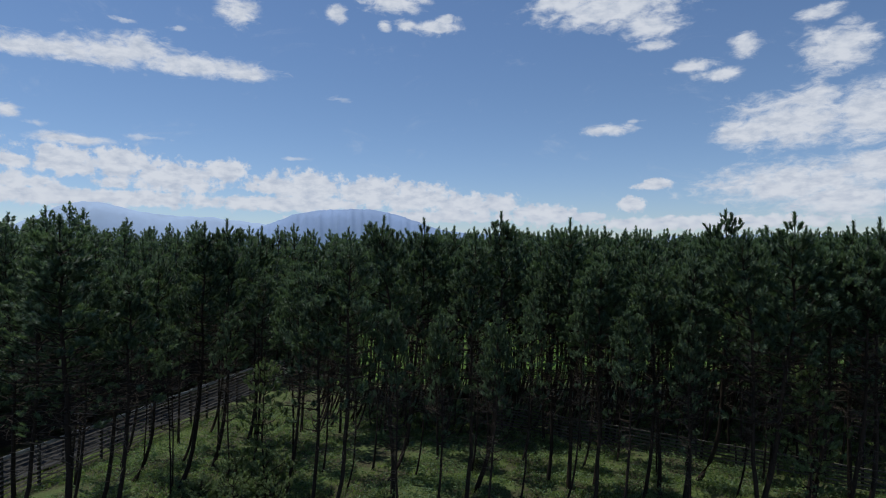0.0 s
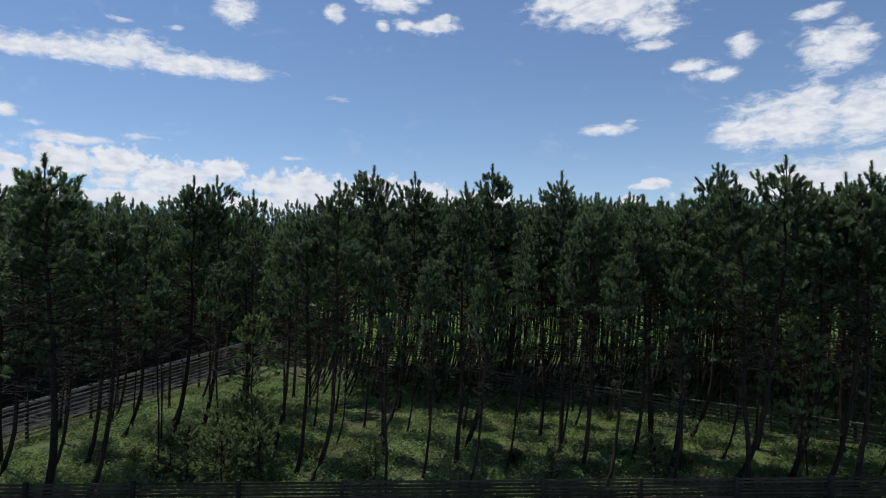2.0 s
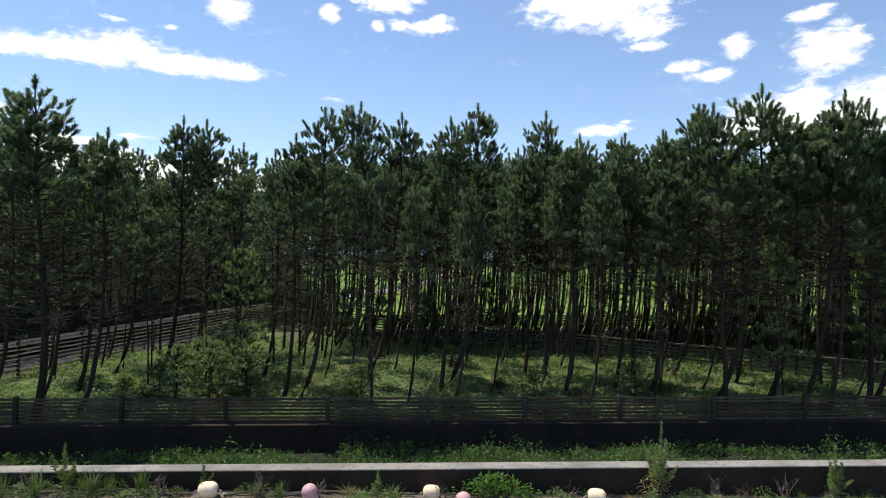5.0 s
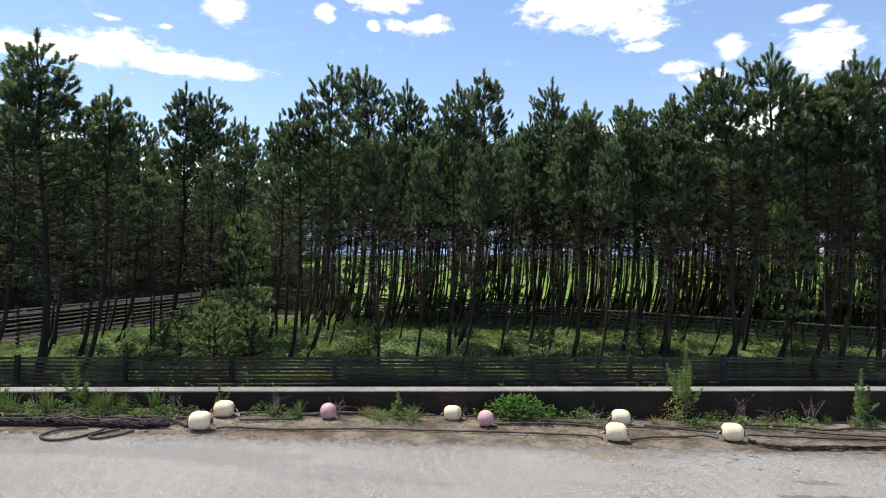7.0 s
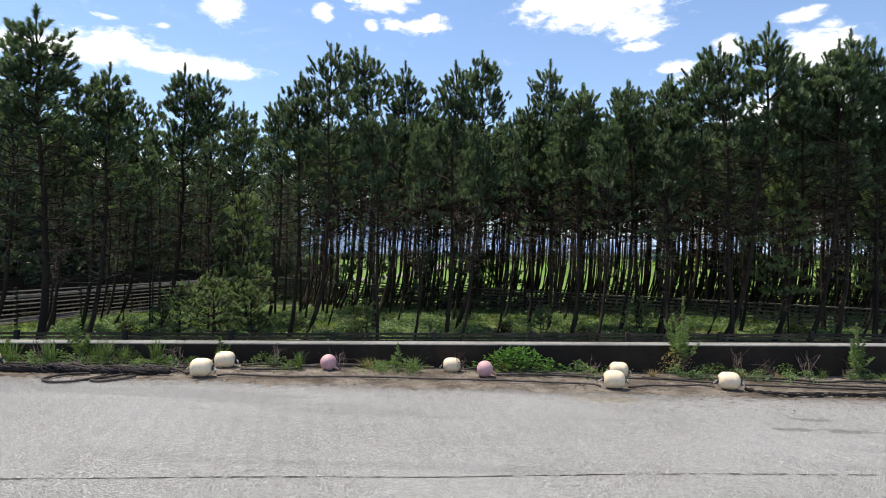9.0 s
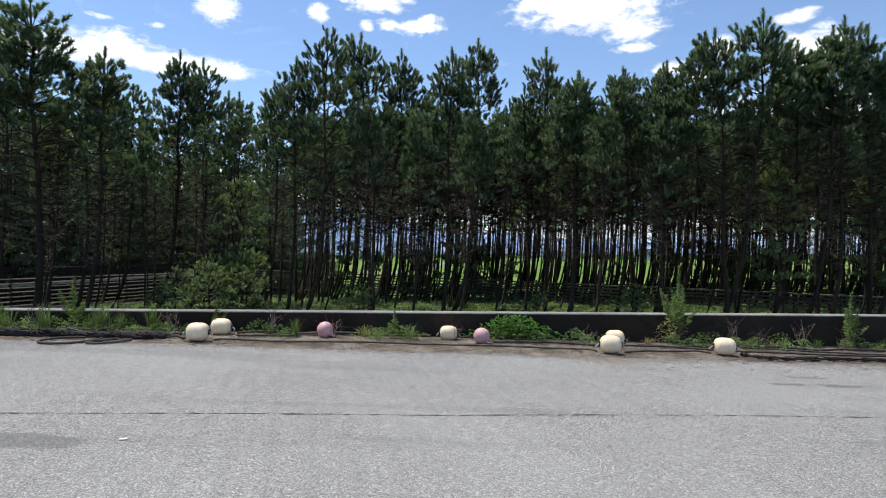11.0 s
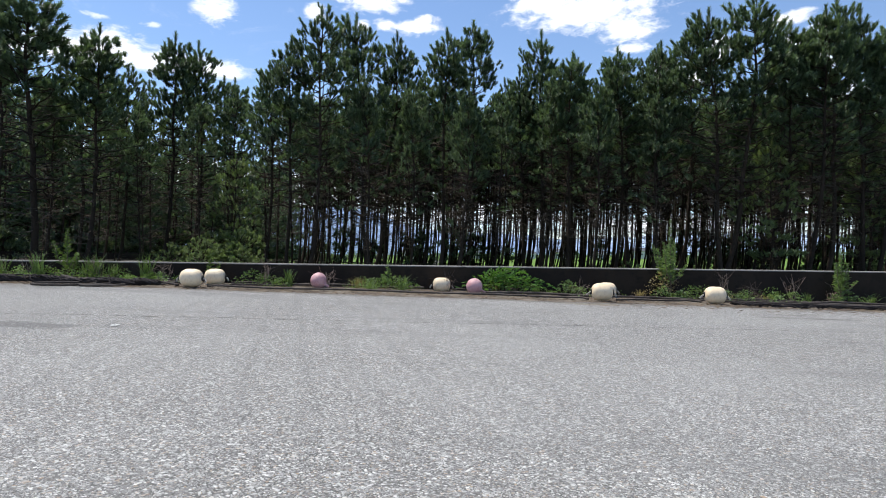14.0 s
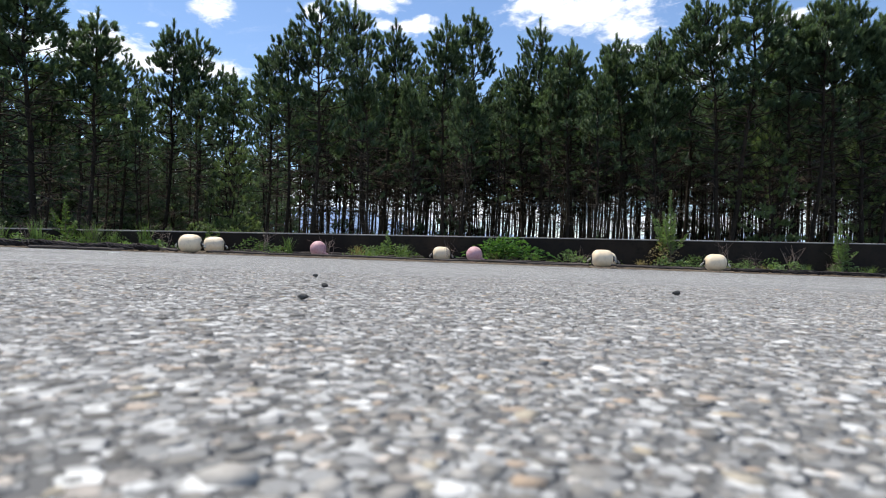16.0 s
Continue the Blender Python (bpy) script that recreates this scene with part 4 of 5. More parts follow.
# ---- ropes and net ----
def dirt_h(x, y):
    """How high the blown dirt lies over the asphalt."""
    f = min(max((y - (10.12 + 0.05 * x)) / max(wall_y(x) - (10.12 + 0.05 * x), 0.3), 0.0), 1.0)
    return 0.05 * f * f + 0.012 * (f > 0)


def laid(points, lift=0.03, rise=0.0):
    return [(x, y, lot_z(x, y) + dirt_h(x, y) + lift + rise * (k % 2)) for k, (x, y) in enumerate(points)]


def build_ropes():
    lines = [
        [(-30, 9.2), (-20, 9.9), (-12, 10.5), (-8.4, 10.83), (-7.6, 11.0), (-6.9, 11.03), (-5.9, 10.85), (-5.1, 10.57), (-4.65, 10.3)],
        [(-28, 8.9), (-18, 9.8), (-11, 10.3), (-8.2, 10.6), (-7.4, 10.75), (-6.6, 10.95), (-5.64, 11.1), (-5.1, 11.0), (-4.6, 11.05)],
        [(-4.1, 10.22), (-3.9, 10.3), (-3.0, 10.33), (-1.65, 10.53), (-0.2, 10.66), (0.8, 10.69), (2.0, 10.75), (2.45, 10.7), (2.6, 10.6)],
        [(-4.0, 11.05), (-3.6, 11.2), (-3.0, 11.2), (-2.2, 11.4), (-1.2, 11.44), (-0.4, 11.5)],
        [(0.2, 11.5), (0.55, 11.6), (2.1, 11.5), (3.1, 11.32), (4.1, 11.42), (5.2, 11.6), (6.5, 11.6), (7.3, 11.43), (9, 11.5), (14, 11.9), (22, 12.4)],
        [(3.1, 10.6), (3.5, 10.76), (4.17, 10.92), (4.5, 11.0), (4.75, 10.92)],
        [(5.6, 11.8), (6.6, 11.8), (7.2, 11.72), (8.0, 11.9), (10, 12.0), (15, 12.5)],
        [(-7.3, 10.54), (-7.1, 10.47), (-6.76, 10.63), (-6.83, 10.91)],
        [(-6.0, 11.15), (-5.4, 11.2), (-5.0, 10.9), (-5.2, 10.7), (-5.8, 10.75)],
        [(0.8, 11.2), (1.6, 11.3), (2.4, 11.35), (3.0, 11.2)],
        [(-9.5, 10.4), (-8.3, 10.5), (-7.6, 10.4), (-7.0, 10.3), (-6.3, 10.55), (-5.6, 10.65), (-5.0, 10.75)],
        [(-8.9, 10.7), (-8.0, 10.85), (-7.2, 10.6), (-6.5, 10.7), (-6.0, 10.95), (-5.3, 10.95), (-4.9, 10.7)],
        [(-7.9, 10.2), (-7.2, 10.3), (-6.7, 10.42), (-6.2, 10.3), (-5.7, 10.4), (-5.2, 10.45)],
        [(-3.9, 10.75), (-3.4, 10.8), (-3.0, 10.95), (-2.9, 11.1), (-2.5, 11.3)],
        [(3.6, 11.5), (4.4, 11.3), (5.2, 11.2), (6.0, 11.15), (7.0, 11.2), (8.5, 11.25)],
    ]
    for k, p in enumerate(lines):
        ob = part("rope", rope_mesh("rope", laid(p, 0.03, 0.012), 0.019 if k % 3 else 0.024, ROPE, 7, 0.004, k), ROPE)
        tagged(ob, "dark weathered mooring rope lying along the wall", "rope", "ropes on the asphalt")
    for k, p in enumerate(([(-6.2, 9.98), (-6.55, 9.84), (-6.66, 9.5), (-6.42, 9.32), (-6.15, 9.4), (-5.95, 9.75), (-5.9, 9.95)], [(-5.65, 9.97), (-5.87, 9.76), (-5.92, 9.56), (-5.71, 9.5), (-5.5, 9.75), (-5.4, 9.95)])):
        ob = part("rope_loop", rope_mesh("rope_loop", laid(p, 0.028), 0.021, ROPE, 7, 0.003, 30 + k), ROPE)
        tagged(ob, "loop of dark rope spilled over the asphalt", "rope", "ropes on the asphalt")
    for k, (p, wide, strands) in enumerate((([(-16, 9.3), (-12, 9.6), (-9, 9.85), (-7.7, 9.98), (-7.0, 10.06), (-6.4, 10.12), (-5.8, 10.13), (-5.3, 10.2), (-4.95, 10.24)], 0.072, 24),
                                         ([(5.25, 10.8), (5.35, 10.62), (5.7, 10.47), (6.5, 10.58), (7.2, 10.7), (8.4, 10.75), (11, 11.0)], 0.045, 9))):
        rng = np.random.default_rng(80 + k)
        spine = np.array(laid(p, wide * 0.85))
        t = np.linspace(0, len(spine) - 1, len(spine) * 14)
        axis = np.stack([np.interp(t, np.arange(len(spine)), spine[:, q]) for q in range(3)], 1)
        swell = 1 + 0.35 * np.interp(t, np.arange(0, len(spine) + 1, 0.5), rng.normal(0, 1, 2 * len(spine) + 2).clip(-1.4, 1.6))
        heap = Heap()
        for w in range(strands):
            turn = w * 2.4 + t * rng.uniform(1.5, 4.0) + np.cumsum(rng.normal(0, 0.6, len(t)))
            out = wide * rng.uniform(0.25, 1.0) * swell
            line = axis + np.stack([rng.normal(0, 0.006, len(t)), np.cos(turn) * out, np.sin(turn) * out * 0.8], 1)
            line[:, 2] = np.maximum(line[:, 2], [lot_z(a, b) + 0.012 for a, b in line[:, :2]])
            heap.add(*tube(line, np.full(len(t), wide * 0.22) * rng.uniform(0.6, 1.2, len(t)), 5))
        ob = part("rolled_net", heap.mesh("rolled_net", NET, True), NET)
        tagged(ob, "black fishing net twisted into a thick lumpy roll", "net")


build_ropes()


def build_tangles():
    """Heaps of snarled rope beside the rolled net."""
    rng = np.random.default_rng(55)
    for cx, cy, lx, ly, high, strands in ((-8.1, 10.5, 1.0, 0.30, 0.14, 3), (-6.7, 10.6, 0.9, 0.30, 0.14, 3), (-5.4, 10.65, 0.6, 0.3, 0.12, 3), (-9.9, 10.4, 0.9, 0.3, 0.14, 4)):
        heap = Heap()
        for k in range(strands):
            n = 9
            u = np.linspace(-1, 1, n) * rng.uniform(0.5, 1.1)
            x = cx + lx * (u + rng.normal(0, 0.12, n))
            y = cy + ly * (np.sin(u * rng.uniform(1.5, 5) + rng.uniform(0, 6)) + rng.normal(0, 0.15, n))
            lift = high * rng.uniform(0.1, 1.0) * np.clip(1 - u ** 2, 0, 1) * rng.uniform(0.3, 1.0, n)
            line = [(a, c, lot_z(a, c) + dirt_h(a, c) + 0.02 + e) for a, c, e in zip(x, y, lift)]
            me = rope_mesh("strand", line, rng.uniform(0.012, 0.022), ROPE, 6, 0.003, 500 + k)
            co = np.empty(len(me.vertices) * 3)
            me.vertices.foreach_get("co", co)
            heap.add(co.reshape(-1, 3), [list(p.vertices) for p in me.polygons])
            bpy.data.meshes.remove(me)
        ob = part("rope_tangle", heap.mesh("rope_tangle", ROPE, True), ROPE)
        tagged(ob, "snarled heap of dark rope beside the rolled net", "rope", "ropes on the asphalt")


build_tangles()


# ---- dirt strip, cracks, stones ----
def build_dirt():
    rng = random.Random(3)
    bm = bmesh.new()
    xs = np.concatenate([np.arange(-45, -9, 0.3), np.arange(-9, 10, 0.05), np.arange(10, 45.1, 0.3)])
    rows = []
    for x in xs:
        edge = 10.12 + 0.05 * x + 0.24 * noise.noise(Vector((x * 0.8, 0, 0))) + 0.2 * noise.noise(Vector((x * 3.7, 3, 0))) + 0.22 * noise.noise(Vector((x * 9, 5, 0)))
        edge += rng.uniform(-0.05, 0.05)
        if x < -5:
            edge += 0.05 * (x + 5) * 0.6
        back = wall_y(x) - 0.002
        line = []
        for k in range(9):
            f = k / 8
            y = edge + (back - edge) * f
            z = lot_z(x, y) + 0.003 + 0.05 * f * f + (0.02 * abs(noise.noise(Vector((x * 3, y * 3, 1)))) if k else 0)
            line.append(bm.verts.new((x, y, z)))
        rows.append(line)
    for a, b in zip(rows, rows[1:]):
        for k in range(8):
            bm.faces.new((a[k], b[k], b[k + 1], a[k + 1]))
    ob = part("dirt_strip", bm, DIRT)
    tagged(ob, "sandy brown dirt blown against the foot of the wall", "dirt", kind="stuff")


build_dirt()


# ---- beyond the wood ----
def strip(name, line, width, material, lift, label, category):
    """A flat road along a line of (x, y) points, following the land."""
    p = np.array(line, float)
    d = np.gradient(p, axis=0)
    d /= np.linalg.norm(d, axis=1)[:, None]
    side = np.stack([-d[:, 1], d[:, 0]], 1) * width / 2
    verts = []
    for q, sd in zip(p, side):
        for sgn in (1, 0, -1):
            x, y = q + sd * sgn
            verts.append((x, y, ground_z(float(x), float(y)) + lift))
    faces = []
    for k in range(len(p) - 1):
        for j in (0, 1):
            faces.append((k * 3 + j, k * 3 + j + 1, (k + 1) * 3 + j + 1, (k + 1) * 3 + j))
    ob = part(name, mesh_from(name, verts, faces, material, True), material)
    return tagged(ob, label, category, kind="structure")


def build_beyond():
    ys = np.linspace(18, 56, 26)
    strip("road", [(side_line(y) - 3.6, y) for y in ys], 4.4, ROAD, 0.12, "narrow dark road beside the tall timber fence", "road")
    strip("farm_road", [(-34, 74), (-27, 84), (-20, 97), (-14, 115), (-10, 138), (-7, 167), (-5, 210), (-4, 300)], 5.0, CONCRETE, 0.12, "pale concrete farm road crossing the green field", "road")
    rail = tagged(new("guard_rail"), "galvanised steel guard rail along the road", "guard rail")
    beam = box_bm(0.06, 34.0, 0.20, (0, 0, 0), 0.02)
    b = part("beam", beam, STEEL, rail)
    b.matrix_basis = pose(side_line(36) - 1.25, 36, 0.0, 0, 0, -math.degrees(math.atan(0.167)))
    for k in range(9):
        y = 20 + 4.0 * k
        post = part("post", box_bm(0.08, 0.08, 1.9, (0, 0, -0.85), 0.01), BOARD, rail, "dark weathered post")
        post.matrix_basis = pose(side_line(y) - 1.33, y, -0.05)
    # boards share the walls' near-black: their shade is in the colour
    build_fence("roadside_fence", side_line(18) - 6.0, 18, side_line(56) - 6.0, 56, 0.95, 0.75, 1.9, 12, 2.0, "dark closed board fence on the far side of the road", 0.06, STAIN_SHADE)
    # small houses at the far edge of the field
    rng = random.Random(8)
    for x, y, w, h in ((88, 440, 16, 5), (62, 452, 11, 4), (150, 455, 14, 6), (205, 460, 18, 5), (-30, 470, 15, 5), (118, 462, 10, 4), (262, 470, 20, 7), (20, 465, 12, 5)):
        g = ground_z(float(np.clip(x, -130, 130)), float(y))
        root = tagged(new("farm_house"), "pale distant farm house with dark tiled roof", "house", "houses beyond the field")
        root.matrix_basis = pose(x, y, g, 0, 0, rng.uniform(-15, 15))
        part("wall", box_bm(w, 8, h, (0, 0, h / 2), 0.1), HOUSE_WALL, root)
        bm = bmesh.new()
        vs = [bm.verts.new(c) for c in ((-w / 2 - 0.6, -4.8, h - 0.2), (w / 2 + 0.6, -4.8, h - 0.2), (w / 2 + 0.6, 4.8, h - 0.2), (-w / 2 - 0.6, 4.8, h - 0.2), (-w / 2 - 0.2, 0, h + 2.4), (w / 2 + 0.2, 0, h + 2.4))]
        for f in ((0, 1, 5, 4), (2, 3, 4, 5), (0, 4, 3), (1, 2, 5), (0, 3, 2, 1)):
            bm.faces.new([vs[k] for k in f])
        part("roof", bm, HOUSE_ROOF, root)
        for k in range(3):
            win = part("window", box_bm(1.6, 0.12, 1.3, (0, 0, 0), 0.03), GLASS_DARK, root)
            win.matrix_basis = pose((k - 1) * w / 3.4, -4.02, h * 0.55)
    far = Heap()
    nr = np.random.default_rng(4)
    for k in range(420):
        a = math.radians(nr.uniform(-30, 42))
        r = nr.uniform(470, 620)
        x, y, hgt = r * math.sin(a), r * math.cos(a), nr.uniform(2.5, 7)
        v = nr.normal(0, 1, (60, 3)) * np.array([hgt * 0.55, hgt * 0.5, hgt * 0.27]) + (x, y, -2.8 + hgt * 0.55)
        tri_ = np.repeat(v, 3, axis=0) + nr.normal(0, 0.55, (180, 3))
        far.add(tri_, np.arange(180).reshape(-1, 3))
    ob = part("distant_trees", far.mesh("distant_trees", NEEDLE), NEEDLE)
    tagged(ob, "dark hedge of far trees beyond the field", "trees", kind="stuff")


build_beyond()


# ---- plants ----
def leaf_cards(rng, base, d, length, width, droop=0.15):
    """Pointed leaves, two triangles each with a fold, growing from base along d."""
    U, V, D = basis(np.asarray(d, float), rng)
    base = np.asarray(base, float)
    n = len(base)
    ln = (np.asarray(length) * np.ones(n))[:, None]
    wd = (np.asarray(width) * np.ones(n))[:, None]
    mid = base + D * ln * 0.5
    tip = base + D * ln - np.array([0, 0, 1.0]) * ln * droop
    left, right = mid + U * wd * 0.5 + V * wd * 0.12, mid - U * wd * 0.5 + V * wd * 0.12
    v = np.stack([base, left, tip, right], 1).reshape(-1, 3)
    k = np.arange(n)[:, None] * 4
    f = np.concatenate([k + np.array([[0, 1, 2]]), k + np.array([[0, 2, 3]])])
    return v, f


def plume_weed(seed, height, branches):
    """A tall herb: upright stems set all round with narrow leaves, denser to a feathery top."""
    rng = np.random.default_rng(seed)
    stems, leaves = Heap(), Heap()
    for k in range(branches):
        a = rng.uniform(0, 6.28)
        out = 0.0 if k == 0 else rng.uniform(0.10, 0.14 + 0.2 * height)
        top = height * (1.0 if k == 0 else rng.uniform(0.38, 0.78))
        start = 0.0 if k == 0 else height * rng.uniform(0.08, 0.3)
        q = np.linspace(0, 1, 6)
        line = np.stack([out * q**0.6 * math.cos(a), out * q**0.6 * math.sin(a), start + (top - start) * q], 1) + rng.normal(0, 0.008, (6, 3))
        stems.add(*tube(line, np.linspace(0.010, 0.003, 6), 4))
        n = int(230 * (top - start))
        u = rng.uniform(0.12, 1, n) ** 0.8
        p = np.stack([np.interp(u, q, line[:, t]) for t in range(3)], 1)
        ang = rng.uniform(0, 6.28, n)
        up = 0.55 + 0.6 * u
        d = np.stack([np.cos(ang), np.sin(ang), up], 1)
        leaves.add(*leaf_cards(rng, p, d, (0.175 - 0.125 * u) * rng.uniform(0.6, 1.2, n), 0.014, 0.25))
    return stems, leaves


def mound_weed(seed, wide, deep, height, count, leaf=0.075, slim=0.55):
    """A low leafy mound or creeper: many broad leaves over thin stems."""
    rng = np.random.default_rng(seed)
    stems, leaves = Heap(), Heap()
    for k in range(max(6, count // 25)):
        x, y = rng.normal(0, 0.32, 2) * (wide, deep)
        top = height * rng.uniform(0.5, 1.0) * math.exp(-1.2 * (x / wide) ** 2)
        stems.add(*tube([(x * 0.6, y * 0.6, -0.02), (x * 0.9, y * 0.9, top * 0.6), (x * 1.15, y * 1.15, top)], [0.006, 0.004, 0.002], 3))
    r = rng.normal(0, 0.33, (count, 2)) * (wide, deep)
    prof = np.exp(-1.6 * (r[:, 0] / wide) ** 2 - 1.6 * (r[:, 1] / deep) ** 2)
    z = height * prof * rng.uniform(0.1, 1.0, count) ** 0.6
    d = np.stack([rng.normal(0, 0.7, count), rng.normal(-0.2, 0.7, count), rng.uniform(0.1, 1.0, count)], 1)
    leaves.add(*leaf_cards(rng, np.stack([r[:, 0], r[:, 1], z], 1), d, leaf * rng.uniform(0.6, 1.4, count), leaf * slim, 0.3))
    return stems, leaves


def grass_clump(seed, wide, height, count):
    """Arching grass blades from one root."""
    rng = np.random.default_rng(seed)
    stems, leaves = Heap(), Heap()
    for k in range(count):
        a, out = rng.uniform(0, 6.28), rng.uniform(0.1, 1.0) * wide
        h = height * rng.uniform(0.5, 1.0)
        q = np.linspace(0, 1, 4)
        x0, y0 = rng.normal(0, wide * 0.18, 2)
        line = np.stack([x0 + out * q**1.6 * math.cos(a), y0 + out * q**1.6 * math.sin(a), h * (q * 1.25 - 0.35 * q**2.5) - 0.01], 1)
        w = np.array([0.004, 0.005, 0.0035, 0.0006])[:, None] * np.array([[-math.sin(a), math.cos(a), 0]])
        v = np.stack([line - w, line + w], 1).reshape(-1, 3)
        leaves.add(v, [(i * 2, i * 2 + 1, i * 2 + 3, i * 2 + 2) for i in range(3)])
    stems.add(*tube([(0, 0, -0.03), (0.002, 0, 0.02), (0, 0.003, 0.05)], [wide * 0.12, wide * 0.10, wide * 0.03], 6))
    return stems, leaves


def twig_bush(seed, wide, height, count):
    """Bare dry stalks, forked."""
    rng = np.random.default_rng(seed)
    stems = Heap()
    for k in range(count):
        a, out = rng.uniform(0, 6.28), rng.uniform(0.2, 1.0) * wide
        e = np.array([out * math.cos(a), out * math.sin(a) * 0.6, height * rng.uniform(0.5, 1.0)])
        mid = e * 0.5 + rng.normal(0, 0.04, 3)
        stems.add(*tube([(0, 0, -0.02), mid, e], [0.008, 0.006, 0.003], 4))
        for j in range(2):
            t = mid + (e - mid) * rng.uniform(0.1, 0.7)
            stems.add(*tube([t, t + rng.normal(0, 0.06, 3) + (0, 0, 0.06), t + rng.normal(0, 0.12, 3) + (0, 0, 0.12)], [0.005, 0.003, 0.002], 3))
    return stems, None


def set_plant(name, made, x, y, material, label, spin=0.0, lift=0.02, stem=None, size=1.0):
    root = tagged(new(name), label, "weed", "weeds at the foot of the wall")
    root.matrix_basis = pose(x, y, lot_z(x, y) + lift, 0, 0, spin)
    root.scale = (size, size, size)
    stems, leaves = made
    if name not in ("low_weed", "creeper"):
        if name == "tall_weed":
            start = 0
            for v, f in zip(stems.v, stems.f):
                part("stem", mesh_from("stem", v, f - start, stem or TWIG, True), TWIG, root)
                start += len(v)
        else:
            part("stalk" if leaves is None else "stem", stems.mesh("stem", stem or TWIG, True), TWIG, root)
    if leaves:
        part("foliage", leaves.mesh("foliage", material), material, root)
    return root


def build_weeds():
    lush_leaf = leafy("creeper_leaves", (0.035, 0.09, 0.022), (0.12, 0.23, 0.055), 0.35)
    set_plant("tall_weed", plume_weed(1, 1.6, 9), 4.57, 11.93, WEED_PALE, "tall feathery pale green weed rising above the wall", 0)
    set_plant("tall_weed", plume_weed(2, 1.17, 8), 8.2, 12.23, WEED_PALE, "tall feathery pale green weed against the wall", 40)
    set_plant("tall_weed", plume_weed(3, 0.95, 6), -7.0, 10.92, WEED, "bright green weed standing above the ropes", 10)
    set_plant("tall_weed", plume_weed(4, 0.55, 4), -4.45, 11.2, WEED, "small green weed behind a buoy", 10)
    set_plant("tall_weed", plume_weed(9, 0.75, 5), 12.6, 12.5, WEED_PALE, "pale green weed against the wall", 70)
    set_plant("creeper", mound_weed(5, 1.1, 0.4, 0.52, 560, 0.13, 0.26), 1.2, 11.58, lush_leaf, "dense green creeper mounded against the wall")
    set_plant("creeper", mound_weed(6, 0.45, 0.25, 0.25, 120, 0.07), 3.2, 11.8, WEED, "green leaves behind a cream buoy")
    set_plant("creeper", mound_weed(7, 0.6, 0.3, 0.55, 260, 0.05), 4.45, 12.0, STRAW, "withered reddish brown weed against the wall")
    set_plant("creeper", mound_weed(8, 0.4, 0.25, 0.35, 120, 0.05), 6.7, 12.15, WEED, "small green weed at the foot of the wall")
    set_plant("creeper", mound_weed(21, 0.5, 0.25, 0.2, 130, 0.05), 4.7, 11.6, WEED_PALE, "pale leafy weed in the dirt")
    wr = random.Random(17)
    x = -12.5
    k = 0
    floats = ((-4.38, 10.2), (-4.29, 11.02), (-2.38, 11.17), (-0.05, 11.45), (0.57, 11.13), (3.2, 11.62), (4.99, 10.88))
    clear = lambda a, c: all((a - p) ** 2 + (c - q) ** 2 > 0.3 for p, q in floats)
    while x < 11.5:
        lush = 1.0 if x < 0.6 else 0.45
        if wr.random() < 0.45 + 0.30 * lush:
            y = wall_y(x) - wr.uniform(0.12, 0.42)
            kind = wr.choice((0, 0, 1, 1, 0, 2))
            h = wr.uniform(0.22, 0.5) * (1.45 if x < -3 else 1.0 if x < 0.6 else 0.7)
            mat_, what = ((WEED, "thin green grass tuft at the foot of the wall"), (WEED_PALE, "pale green grass tuft in the dirt strip"), (STRAW, "dry yellowed grass tuft against the wall"))[kind]
            if clear(x, y):
                set_plant("grass_tuft", grass_clump(60 + k, wr.uniform(0.2, 0.36), h, int(34 + 30 * lush)), x, y, mat_, what, k * 50)
        if wr.random() < 0.85 * lush + 0.15:
            yy = wall_y(x) - wr.uniform(0.2, 0.6)
            if clear(x + 0.12, yy):
                set_plant("low_weed", mound_weed(90 + k, wr.uniform(0.4, 0.7), 0.26, wr.uniform(0.12, 0.34), 150, wr.uniform(0.035, 0.06)), x + 0.12, yy, wr.choice((WEED, WEED_PALE, WEED_PALE)), "low leafy weed spreading beside the ropes", k * 20)
        if x < 0 and wr.random() < 0.14 and clear(x, wall_y(x) - 0.2):
            set_plant("tall_weed", plume_weed(300 + k, wr.uniform(0.35, 0.6), 3), x, wall_y(x) - wr.uniform(0.15, 0.3), wr.choice((WEED, WEED_PALE)), "slim green weed growing at the wall", k * 40)
        x += wr.uniform(0.2, 0.38)
        k += 1
    for k, (x, w, h) in enumerate(((1.35, 0.4, 0.2), (2.6, 0.35, 0.25), (5.65, 0.3, 0.6), (6.25, 0.35, 0.3), (7.1, 0.35, 0.6), (-2.2, 0.3, 0.4), (-7.6, 0.4, 0.5), (-6.3, 0.35, 0.45), (-5.2, 0.4, 0.4), (-3.4, 0.35, 0.45), (-8.7, 0.4, 0.5), (0.1, 0.25, 0.35), (8.0, 0.25, 0.25), (9.8, 0.35, 0.5))):
        set_plant("dry_weed", twig_bush(120 + k, w, h, 7), x, wall_y(x) - 0.3, TWIG, "bare dry forked stalks at the wall", k * 33)


build_weeds()


